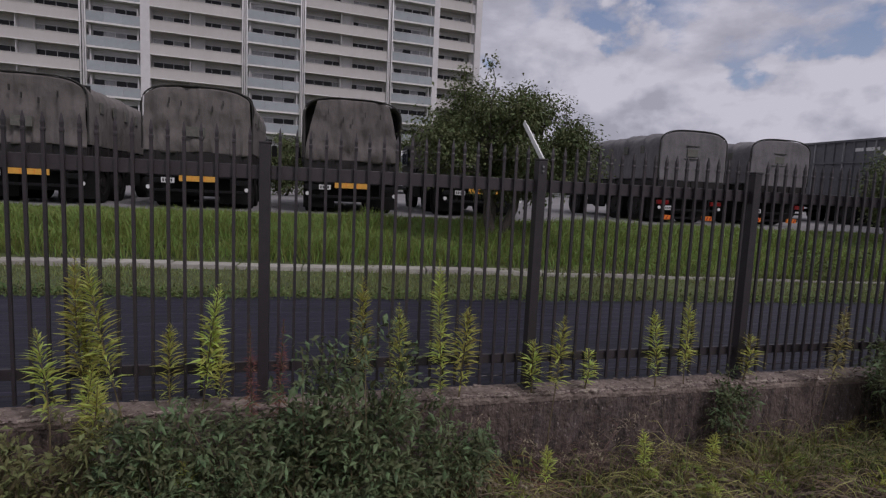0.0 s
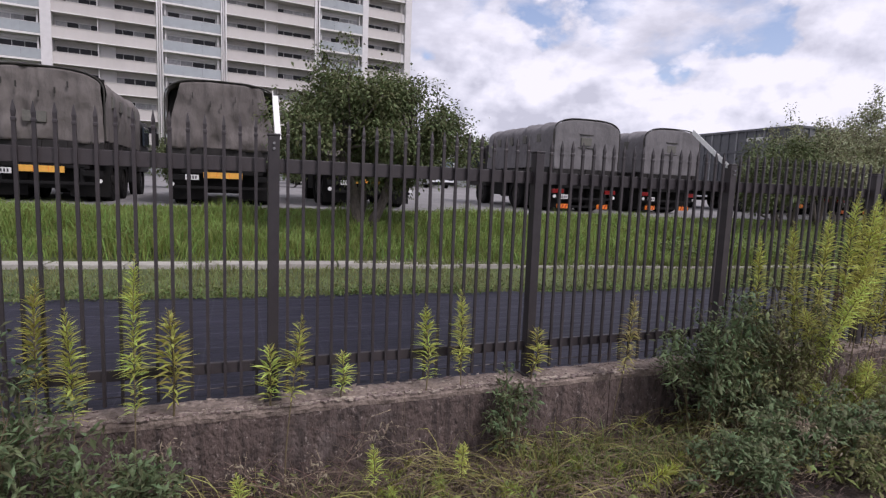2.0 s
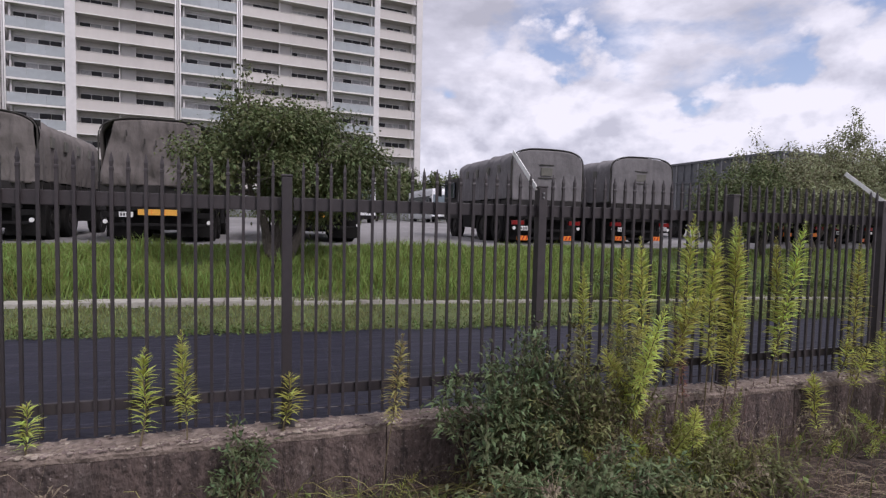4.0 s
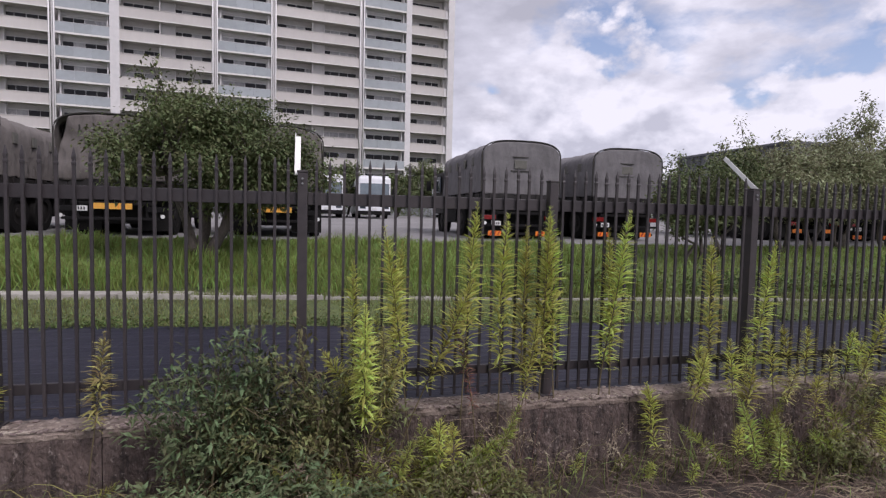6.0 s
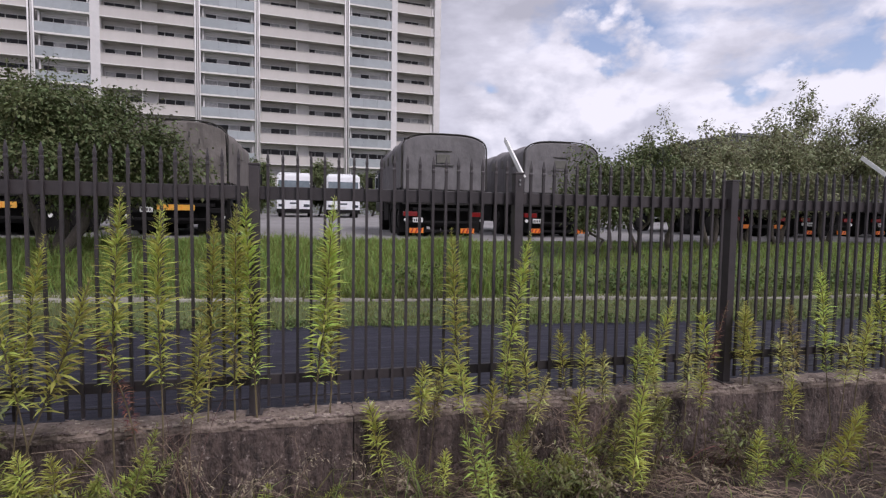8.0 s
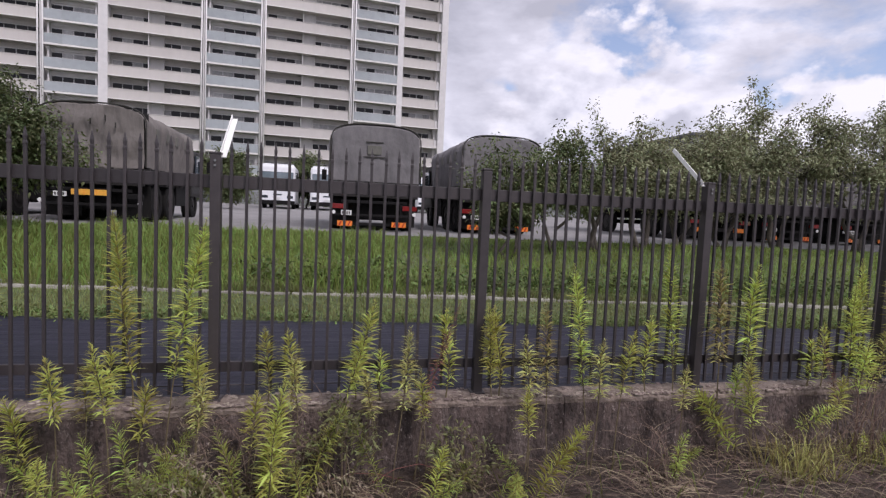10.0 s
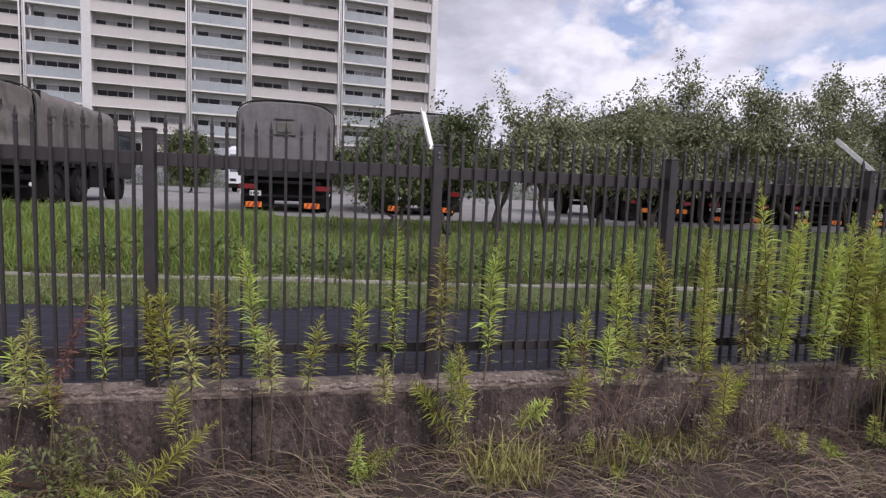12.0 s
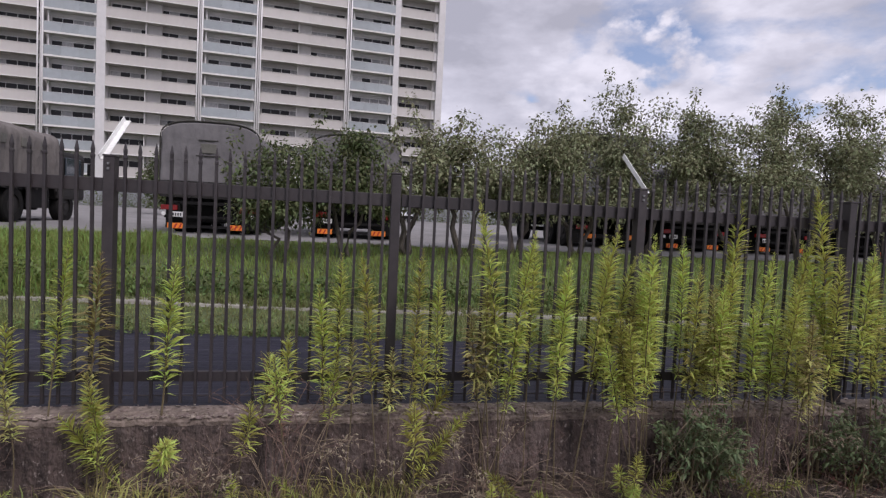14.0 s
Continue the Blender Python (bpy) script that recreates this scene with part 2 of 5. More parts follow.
M_FROST = material("frosted_panel", (0.36, 0.39, 0.405), (0.31, 0.335, 0.35), 0.32, scale=0.5, bump=0, random_tint=0.08, spec=0.45)
M_PIPE = material("drain_pipe", (0.84, 0.82, 0.81), (0.76, 0.74, 0.73), 0.5, scale=1, bump=0)
M_BARK = material("bark", (0.135, 0.115, 0.095), (0.06, 0.05, 0.042), 0.95, scale=9, bump=0.9, bump_scale=30, bump_size=0.02,
                  stretch=(2, 2, 0.5))
M_LEAF_TREE = material("tree_leaf", (0.14, 0.168, 0.07), (0.08, 0.105, 0.043), 0.6, scale=1.0, bump=0, island_tint=0.45, spec=0.28, translucent=0.22)
M_LEAF_TREE2 = material("thin_tree_leaf", (0.29, 0.30, 0.165), (0.18, 0.2, 0.115), 0.6, scale=1.0, bump=0, island_tint=0.5, spec=0.28, translucent=0.28)
M_LEAF_ROD = material("goldenrod_leaf", (0.56, 0.59, 0.14), (0.33, 0.41, 0.105), 0.6, scale=1.6, spread=0.9, bump=0, island_tint=0.35,
                      random_tint=0.22, spec=0.28, translucent=0.4)
M_LEAF_ROD_DULL = material("old_goldenrod_leaf", (0.42, 0.44, 0.13), (0.34, 0.3, 0.12), 0.7, scale=3, spread=0.9, bump=0, island_tint=0.4,
                           random_tint=0.2, spec=0.28, translucent=0.25)
M_LEAF_SHOOT = material("shoot_leaf", (0.36, 0.42, 0.095), (0.19, 0.25, 0.06), 0.6, scale=2, bump=0, island_tint=0.4, random_tint=0.25, spec=0.28, translucent=0.3)
M_STEM = material("weed_stem", (0.16, 0.13, 0.065), (0.10, 0.075, 0.045), 0.8, scale=9, bump=0)
M_LEAF_SHRUB = material("shrub_leaf", (0.145, 0.185, 0.085), (0.065, 0.095, 0.045), 0.55, scale=2, bump=0, island_tint=0.5, spec=0.28, translucent=0.2)
M_LEAF_SHRUB2 = material("mixed_shrub_leaf", (0.18, 0.185, 0.07), (0.09, 0.1, 0.042), 0.6, scale=2, bump=0, island_tint=0.55, spec=0.28, translucent=0.2)
M_GRASS_TALL = material("tall_grass_blade", (0.255, 0.335, 0.085), (0.15, 0.22, 0.06), 0.6, scale=0.8, spread=0.9, bump=0, island_tint=0.4, spec=0.28, translucent=0.3)
M_GRASS_CUT = material("cut_grass_blade", (0.22, 0.275, 0.095), (0.18, 0.185, 0.085), 0.7, scale=1.0, spread=0.9, bump=0, island_tint=0.4, spec=0.28, translucent=0.25)
M_STRAW = material("dry_straw", (0.25, 0.19, 0.13), (0.09, 0.066, 0.048), 0.85, scale=4, bump=0, island_tint=0.45)
M_WEED = material("undergrowth_leaf", (0.23, 0.26, 0.075), (0.12, 0.15, 0.05), 0.65, scale=2, bump=0, island_tint=0.5, spec=0.28, translucent=0.2)
M_HAY = material("fallen_grass_blade", (0.36, 0.34, 0.11), (0.2, 0.19, 0.07), 0.8, scale=2, bump=0, island_tint=0.45, spec=0.28, translucent=0.15)
M_LEAF_CREEP = material("creeping_leaf", (0.15, 0.2, 0.06), (0.08, 0.12, 0.04), 0.6, scale=2, bump=0, island_tint=0.45, spec=0.28, translucent=0.2)
M_VINE = material("red_vine", (0.16, 0.045, 0.04), (0.11, 0.05, 0.035), 0.8, scale=6, bump=0)
M_RUBBLE = material("crumbled_concrete", (0.36, 0.3, 0.255), (0.13, 0.1, 0.085), 0.95, scale=20, bump=0.3, island_tint=0.35)
M_GATE = material("grey_gate", (0.30, 0.31, 0.33), (0.22, 0.23, 0.24), 0.7, scale=1, bump=0)
M_DOCK = material("dock_seed", (0.20, 0.085, 0.055), (0.12, 0.05, 0.035), 0.8, scale=4, bump=0, island_tint=0.4)
M_HUSK = material("pale_husk", (0.36, 0.31, 0.22), (0.22, 0.18, 0.12), 0.85, scale=9, bump=0, island_tint=0.3, translucent=0.2)
M_TWIG = material("dead_twig", (0.23, 0.165, 0.12), (0.12, 0.08, 0.06), 0.9, scale=14, bump=0, random_tint=0.35)
M_BIND = material("canvas_binding", (0.045, 0.042, 0.036), None, 0.85, scale=5, bump=0.1)
M_FLAP = material("canvas_window_patch", (0.15, 0.145, 0.125), (0.10, 0.098, 0.085), 0.85, scale=6, bump=0.1)


# ---- mesh helpers ----
def mesh_object(name, bm, mat, parent=None, label="", smooth=False):
    me = bpy.data.meshes.new(name)
    bm.to_mesh(me)
    bm.free()
    if smooth:
        me.polygons.foreach_set("use_smooth", [True] * len(me.polygons))
    for m in (mat if isinstance(mat, (list, tuple)) else (mat,)):
        me.materials.append(m)
    ob = new(name, me)
    if parent:
        ob.parent = parent
    if label:
        tagged(ob, label)
    return ob


def part(name, bm, mat, parent, label="", smooth=False):
    return mesh_object(name, bm, mat, parent, label, smooth)


def share(name, me, parent, m, label=""):
    """One more object on the same mesh, under parent."""
    ob = new(name, me)
    ob.parent = parent
    ob.matrix_basis = m
    if label:
        tagged(ob, label)
    return ob


def box(bm, x0, x1, y0, y1, z0, z1, bevel=0.0):
    made = bmesh.ops.create_cube(bm, size=1.0)["verts"]
    for v in made:
        v.co = Vector((x0 + (v.co.x + 0.5) * (x1 - x0), y0 + (v.co.y + 0.5) * (y1 - y0), z0 + (v.co.z + 0.5) * (z1 - z0)))
    if bevel:
        edges = list({e for v in made for e in v.link_edges})
        bmesh.ops.bevel(bm, geom=edges, offset=bevel, segments=2, affect="EDGES", profile=0.6)
    return made


def boxed(*args, bevel=0.0):
    bm = bmesh.new()
    box(bm, *args, bevel=bevel)
    return bm


def tube(bm, pts, radii, sides=6):
    """A tapered tube through the points."""
    rings = []
    for i, p in enumerate(pts):
        p = Vector(p)
        d = (Vector(pts[min(i + 1, len(pts) - 1)]) - Vector(pts[max(i - 1, 0)])).normalized()
        s = d.orthogonal().normalized() if abs(d.z) > 0.95 else d.cross(Vector((0, 0, 1))).normalized()
        u = d.cross(s)
        rings.append([bm.verts.new(p + (math.cos(a) * s + math.sin(a) * u) * float(radii[i]))
                      for a in (2 * math.pi * k / sides for k in range(sides))])
    for a, b in zip(rings, rings[1:]):
        for k in range(sides):
            bm.faces.new((a[k], a[(k + 1) % sides], b[(k + 1) % sides], b[k]))
    bm.faces.new(rings[-1])
    bm.faces.new(rings[0][::-1])


def cylinder(bm, centre, axis, radius, length, sides=20, radius2=None):
    c, a = Vector(centre), Vector(axis).normalized()
    tube(bm, [c - a * length / 2, c + a * length / 2], [radius, radius if radius2 is None else radius2], sides)


def thing(name, m, label, category, group="", kind=""):
    ob = new(name)
    ob.matrix_basis = m
    ob.empty_display_size = 0.1
    return tagged(ob, label, category, group, kind)


def blades_mesh(name, verts, faces, mat):
    me = bpy.data.meshes.new(name)
    me.from_pydata(verts.tolist() if hasattr(verts, "tolist") else verts, [], faces.tolist() if hasattr(faces, "tolist") else faces)
    me.materials.append(mat)
    return me


def leaves_mesh(name, base, way, up, length, width, mat, fold=0.15, droop=0.25):
    """Many lance-shaped leaves: each two triangles and a quad, folded at the midrib line and drooping at the tip."""
    n = len(base)
    way = way / np.linalg.norm(way, axis=1, keepdims=True)
    side = np.cross(way, up)
    side /= np.maximum(np.linalg.norm(side, axis=1, keepdims=True), 1e-6)
    nor = np.cross(side, way)
    L, W = length[:, None], width[:, None]
    mid = base + way * L * 0.45 + nor * L * 0.04
    tip = base + way * L - np.array([0, 0, 1.0]) * L * droop
    a = mid + side * W * 0.5 - nor * W * fold
    b = mid - side * W * 0.5 - nor * W * fold
    verts = np.stack([base, a, mid, b, tip], axis=1).reshape(-1, 3)
    i = np.arange(n)[:, None] * 5
    faces = np.concatenate([i + [0, 1, 2], i + [0, 2, 3], i + [1, 4, 2], i + [2, 4, 3]], axis=0)
    return blades_mesh(name, verts, faces, mat)


def grass_mesh(name, x, y, z, height, width, lean, mat, rng):
    """Grass blades: a tapering strip of a quad and a triangle, bent over."""
    n = len(x)
    ang = rng.uniform(0, 2 * math.pi, n)
    d = np.stack([np.cos(ang), np.sin(ang), np.zeros(n)], 1)
    fa = rng.uniform(0, 2 * math.pi, n)
    s = np.stack([np.cos(fa), np.sin(fa), np.zeros(n)], 1) * width[:, None] * 0.5
    base = np.stack([x, y, z], 1)
    up = np.array([0, 0, 1.0])
    h = height[:, None]
    mid = base + up * h * 0.6 + d * h * lean[:, None] * 0.35
    tip = base + up * h * (1 - 0.35 * lean[:, None]) + d * h * lean[:, None]
    verts = np.stack([base - s, base + s, mid + s * 0.8, mid - s * 0.8, tip], 1).reshape(-1, 3)
    i = np.arange(n) * 5
    quads = np.stack([i, i + 1, i + 2, i + 3], 1).tolist()
    tris = np.stack([i + 3, i + 2, i + 4], 1).tolist()
    me = bpy.data.meshes.new(name)
    me.from_pydata(verts.tolist(), [], quads + tris)
    me.materials.append(mat)
    return me


# ---- ground ----
FENCE_X0, FENCE_X1 = -8.0, 24.0
WALL_TOP = 0.45


def sheet_edge(x):
    return 3.45 - 0.075 * x


def kerb_line(x):
    return 5.05 - 0.1 * x


LOT_EDGE = 9.4


def ground_z(x, y):
    """Height of the ground: bank and path this side of the wall, sheet, verge, bank and parking lot beyond it."""
    bump = 0.03 * noise.noise(Vector((x * 0.7, y * 0.7, 0.3)))
    if y < -0.02:
        s = min(max((-y - 0.3) / 2.6, 0.0), 1.0)
        return -0.08 + 0.33 * s * s * (3 - 2 * s) + bump * (1.6 if s < 1 else 0.2)
    e, k = min(max(sheet_edge(x), 1.2), 5.0), min(max(kerb_line(x), 2.2), 7.5)
    if y < e:
        return 0.40 + 0.04 * y / e
    if y < k:
        return 0.44 + 0.16 * (y - e) / (k - e) + 0.5 * bump
    if y < LOT_EDGE:
        s = (y - k) / (LOT_EDGE - k)
        return 0.60 + 0.63 * (1 - (1 - s) ** 1.7) + 0.6 * bump * (1 - s)
    return 1.23 + 0.0115 * (min(y, 60) - LOT_EDGE)


def ground_sheet(name, xs, ys, mat, lift=0.0):
    bm = bmesh.new()
    rows = [[bm.verts.new((x, y, ground_z(x, y) + lift)) for x in xs] for y in ys]
    for a, b in zip(rows, rows[1:]):
        for i in range(len(xs) - 1):
            bm.faces.new((a[i], a[i + 1], b[i + 1], b[i]))
    return mesh_object(name, bm, mat, smooth=True)


def steps(a, b, d):
    n = max(1, round((b - a) / d))
    return [a + (b - a) * i / n for i in range(n + 1)]


near_x = [-900, -300, -120, -60, -30, *steps(-14, 30, 0.5), 45, 80, 150, 320, 900]
# one sheet of ground to the horizon, with the material changing by strips
ground = ground_sheet("ground", near_x, [-900, -300, -100, -40, -15, -8, *steps(-4, -0.05, 0.2), *steps(0.0, 10.0, 0.25), 12, 20, 40, 60, 120, 300, 900], M_TURF)
tagged(ground, "uneven grassy ground with soil, rising towards the parking lot", "ground", kind="structure")
verge = ground_sheet("soil_bank", steps(-14, 30, 0.25), steps(-3.0, -0.12, 0.12), M_SOIL, 0.006)
tagged(verge, "brown soil bank with dry litter along the concrete wall", "soil", kind="structure")
footpath = ground_sheet("road", steps(-40, 60, 1.0), steps(-7.5, -2.95, 0.35), M_ROAD, 0.012)
tagged(footpath, "grey asphalt path along the weedy bank", "path", kind="structure")


def strip_between(name, xs, lo, hi, n, mat, lift):
    bm = bmesh.new()
    rows = []
    for x in xs:
        a, b = lo(x), hi(x)
        rows.append([bm.verts.new((x, a + (b - a) * i / n, ground_z(x, a + (b - a) * i / n) + lift)) for i in range(n + 1)])
    for a, b in zip(rows, rows[1:]):
        for i in range(n):
            bm.faces.new((a[i], b[i], b[i + 1], a[i + 1]))
    return mesh_object(name, bm, mat, smooth=True)


sheet = strip_between("weed_control_sheet", steps(-14, 26, 0.25), lambda x: 0.14,
                      lambda x: sheet_edge(x) + 0.10 * noise.noise(Vector((x * 1.3, 0, 4))), 14, M_SHEET, 0.012)
for v in sheet.data.vertices:
    v.co.z += 0.012 * abs(noise.noise(Vector((v.co.x * 1.1, v.co.y * 2.3, 7))))
tagged(sheet, "dark navy woven weed control sheet on the ground", "ground sheet", kind="structure")
lot = strip_between("parking_lot", steps(-60, 90, 2.0), lambda x: LOT_EDGE + 0.25 * noise.noise(Vector((x * 0.35, 2, 0))),
                    lambda x: 62.0, 40, M_LOT, 0.02)
tagged(lot, "pale grey worn asphalt of a vehicle park", "parking lot", kind="structure")


# ---- retaining wall with weathered coping ----
def wall_section(x0, x1, seed):
    """One cast length of the low wall: body with a rough top edge."""
    bm = bmesh.new()
    xs = steps(x0 + 0.004, x1 - 0.004, 0.08)
    profile = [(-0.17, -0.35), (-0.165, 0.10), (-0.16, 0.36), (-0.155, WALL_TOP - 0.055)]
    back = [(0.13, WALL_TOP - 0.055), (0.13, -0.35)]
    rows = []
    for x in xs:
        row = []
        for y, z in profile + back:
            w = 0.006 * noise.noise(Vector((x * 3, z * 5, seed)))
            row.append(bm.verts.new((x, y + w, z)))
        rows.append(row)
    for a, b in zip(rows, rows[1:]):
        for i in range(len(a) - 1):
            bm.faces.new((a[i], b[i], b[i + 1], a[i + 1]))
    for row in (rows[0], rows[-1]):
        bm.faces.new(row)
    bmesh.ops.recalc_face_normals(bm, faces=bm.faces)
    return bm


def coping_section(x0, x1, seed):
    """Crumbling top of the wall with a broken front edge."""
    bm = bmesh.new()
    rows = []
    for x in steps(x0 + 0.003, x1 - 0.003, 0.045):
        k = noise.noise(Vector((x * 7, seed, 0))) + 0.6 * noise.noise(Vector((x * 19, seed, 3)))
        chip = 0.024 * k
        row = []
        for y, z in ((-0.160 + 0.3 * chip, -0.058), (-0.164 + chip, -0.026), (-0.150 + 1.3 * chip, -0.004), (-0.10, 0.002), (0.0, 0.003), (0.09, 0.0),
                     (0.136, -0.02), (0.136, -0.058)):
            row.append(bm.verts.new((x, y, WALL_TOP + z + 0.012 * noise.noise(Vector((x * 13, y * 23, seed))))))
        rows.append(row)
    for a, b in zip(rows, rows[1:]):
        for i in range(len(a) - 1):
            bm.faces.new((a[i], b[i], b[i + 1], a[i + 1]))
    for row in (rows[0], rows[-1]):
        bm.faces.new(row)
    bmesh.ops.recalc_face_normals(bm, faces=bm.faces)
    return bm


wall = thing("wall_low", pose(0, 0, 0), "low stained concrete retaining wall under a steel fence", "wall", kind="structure")
for i, (a, b) in enumerate(zip(range(-14, 30, 4), range(-10, 34, 4))):
    part("wall_section", wall_section(a + 0.7, b + 0.7, i), M_WALL, wall)
    part("coping", coping_section(a + 0.7, b + 0.7, i), M_COPING, wall, "pale crumbling concrete top edge")

# ---- steel picket fence ----
fence = thing("fence", pose(0, 0, 0), "dark brown steel picket fence standing on a low concrete wall", "fence", kind="structure")


def picket_bm():
    """A square tube with a collar and a pointed spear tip."""
    bm = bmesh.new()
    r = 0.0098
    prof = [(r, 0.50), (r, 2.225), (0.0118, 2.232), (0.0118, 2.246), (0.0085, 2.252), (0.0108, 2.285), (0.002, 2.345)]
    rings = [[bm.verts.new((sx * k, sy * k, z)) for sx, sy in ((-1, -1), (1, -1), (1, 1), (-1, 1))] for k, z in prof]
    for a, b in zip(rings, rings[1:]):
        for k in range(4):
            bm.faces.new((a[k], a[(k + 1) % 4], b[(k + 1) % 4], b[k]))
    bm.faces.new(rings[0][::-1])
    bm.faces.new(rings[-1])
    return bm


def post_bm():
    bm = bmesh.new()
    box(bm, -0.036, 0.036, -0.03, 0.055, WALL_TOP - 0.012, 2.235, bevel=0.005)
    box(bm, -0.040, 0.040, -0.034, 0.059, 2.235, 2.252, bevel=0.005)
    box(bm, -0.058, 0.058, -0.055, 0.075, WALL_TOP - 0.02, WALL_TOP + 0.014, bevel=0.004)
    return bm


def arm_bm():
    """A leaning angle-steel arm."""
    bm = bmesh.new()
    base, tip = Vector((0, 0.01, 2.215)), Vector((0, 0.45, 2.555))
    d = (tip - base).normalized()
    nrm = d.cross(Vector((1, 0, 0)))
    for w0, w1, h0, h1 in ((-0.021, 0.021, 0.0, 0.005), (-0.021, -0.016, 0.005, 0.042)):
        c = [bm.verts.new(p + Vector((1, 0, 0)) * w - nrm * hh) for p in (base, tip) for w, hh in ((w0, h0), (w1, h0), (w1, h1), (w0, h1))]
        for f in ((0, 1, 2, 3), (7, 6, 5, 4), (0, 4, 5, 1), (1, 5, 6, 2), (2, 6, 7, 3), (3, 7, 4, 0)):
            bm.faces.new([c[i] for i in f])
    bmesh.ops.recalc_face_normals(bm, faces=bm.faces)
    return bm


def bolts_bm():
    bm = bmesh.new()
    for z in (2.19, 2.155):
        cylinder(bm, (0.0, -0.036, z), (0, 1, 0), 0.009, 0.012, 6)
    return bm


arm_me = bolt_me = None
first_post = part("post", post_bm(), M_FENCE, fence)
post_me = first_post.data
first_post.matrix_basis = pose(FENCE_X0, 0, 0)
posts = {FENCE_X0: first_post}
for k in range(1, 17):
    x = FENCE_X0 + 2 * k
    posts[x] = share("post", post_me, fence, pose(x, 0, 0, 0, 0.25 * math.sin(k * 2.1), 0))
for k in range(0, 17, 2):
    x = FENCE_X0 + 2 * k
    bm = arm_bm()
    p = posts[x]
    if arm_me is None:
        a = part("arm", bm, M_ARM, p, "pale galvanised steel arm leaning inwards")
        arm_me = a.data
        bolt_me = part("bolt", bolts_bm(), M_BOLT, p).data
    else:
        bm.free()
        share("arm", arm_me, p, pose(0, 0, 0, 0, 1.4 * math.sin(k * 1.7), 0), "pale galvanised steel arm leaning inwards")
        share("bolt", bolt_me, p, pose(0, 0, 0))
for k in range(16):
    x = FENCE_X0 + 2 * k
    bm = boxed(0.038, 1.962, 0.018, 0.046, 1.998, 2.092, bevel=0.004)
    part("rail", bm, M_FENCE, fence).matrix_basis = pose(x, 0, 0)
    bm = boxed(0.038, 1.962, 0.018, 0.050, 0.652, 0.726, bevel=0.004)
    part("rail", bm, M_FENCE, fence).matrix_basis = pose(x, 0, 0)

for k in range(16):
    bm = bmesh.new()
    tube(bm, [(0.0, 0.034, 0.548), (1.0, 0.034, 0.543), (2.0, 0.034, 0.548)], [0.0045] * 3, 5)
    part("wire", bm, M_FENCE, fence, "thin dark wire under the bottom rail").matrix_basis = pose(FENCE_X0 + 2 * k, 0, 0)

# ---- concrete kerb line beyond the sheet ----
kerb = thing("kerb", pose(0, 0, 0), "pale concrete kerb half buried in grass", "kerb", kind="structure")
kerb_me = None
xk = -13.8
while xk < 24:
    y0, y1 = kerb_line(xk), kerb_line(xk + 1.0)
    m = pose(xk, y0, ground_z(xk, y0 - 0.05) + (0.035 if xk < 3.5 else 0.0) + 0.012 * math.sin(xk * 5), 0, 0, math.degrees(math.atan2(y1 - y0, 1.0)))
    if kerb_me is None:
        kb = part("kerb_stone", boxed(0.006, 0.99, -0.17, 0.17, -0.25, 0.03, bevel=0.014), M_KERB, kerb)
        kerb_me, kb.matrix_basis = kb.data, m
    else:
        share("kerb_stone", kerb_me, kerb, m)
    xk += 1.005


# ---- trucks ----
def arch(w, z0, zs, zt, n=16):
    """Profile of a canvas hood: upright sides and a rounded, slightly arched top."""
    pts = [(-w, z0), (-w, z0 + (zs - z0) * 0.5)]
    for i in range(n + 1):
        a = math.pi * (1 - i / n)
        c, s = math.cos(a), math.sin(a)
        pts.append((w * math.copysign(abs(c) ** 0.62, c), zs + (zt - zs) * abs(s) ** 0.75))
    return pts + [(w, z0 + (zs - z0) * 0.5), (w, z0)]


def hood_bm(w, z0, zs, zt, length, seed, wrinkle):
    """Canvas hood over hoops: sags between the hoops, with wrinkles."""
    bm = bmesh.new()
    prof = arch(w, z0, zs, zt)
    n = 72
    rows = []
    for j in range(n + 1):
        y = length * j / n
        sag = 0.07 * abs(math.sin(math.pi * y / (length / 5)))
        row = []
        for i, (x, z) in enumerate(prof):
            k = noise.noise(Vector((x * 1.3, y * 2.4, z * 1.3 + seed)))
            q = noise.noise(Vector((x * 4, y * 6.5, z * 1.5 + seed)))
            top = max(0.0, (z - zs) / (zt - zs)) if z > zs else 0.0
            r3 = noise.noise(Vector((x * 2.5, y * 15.0, z * 2.2 + seed)))
            out = wrinkle * (0.07 * k + 0.06 * q + 0.03 * r3)
            hang = 0.03 * q if z < z0 + 0.05 else 0.0
            row.append(bm.verts.new((x * (1 + out / w), y, z - sag * (0.3 + 0.7 * top) * (1 if z > zs - 0.1 else 0) + 0.5 * out * top + hang)))
        rows.append(row)
    for a, b in zip(rows, rows[1:]):
        for i in range(len(a) - 1):
            bm.faces.new((a[i], a[i + 1], b[i + 1], b[i]))
    bm.faces.new(rows[-1])
    bmesh.ops.recalc_face_normals(bm, faces=bm.faces)
    return bm


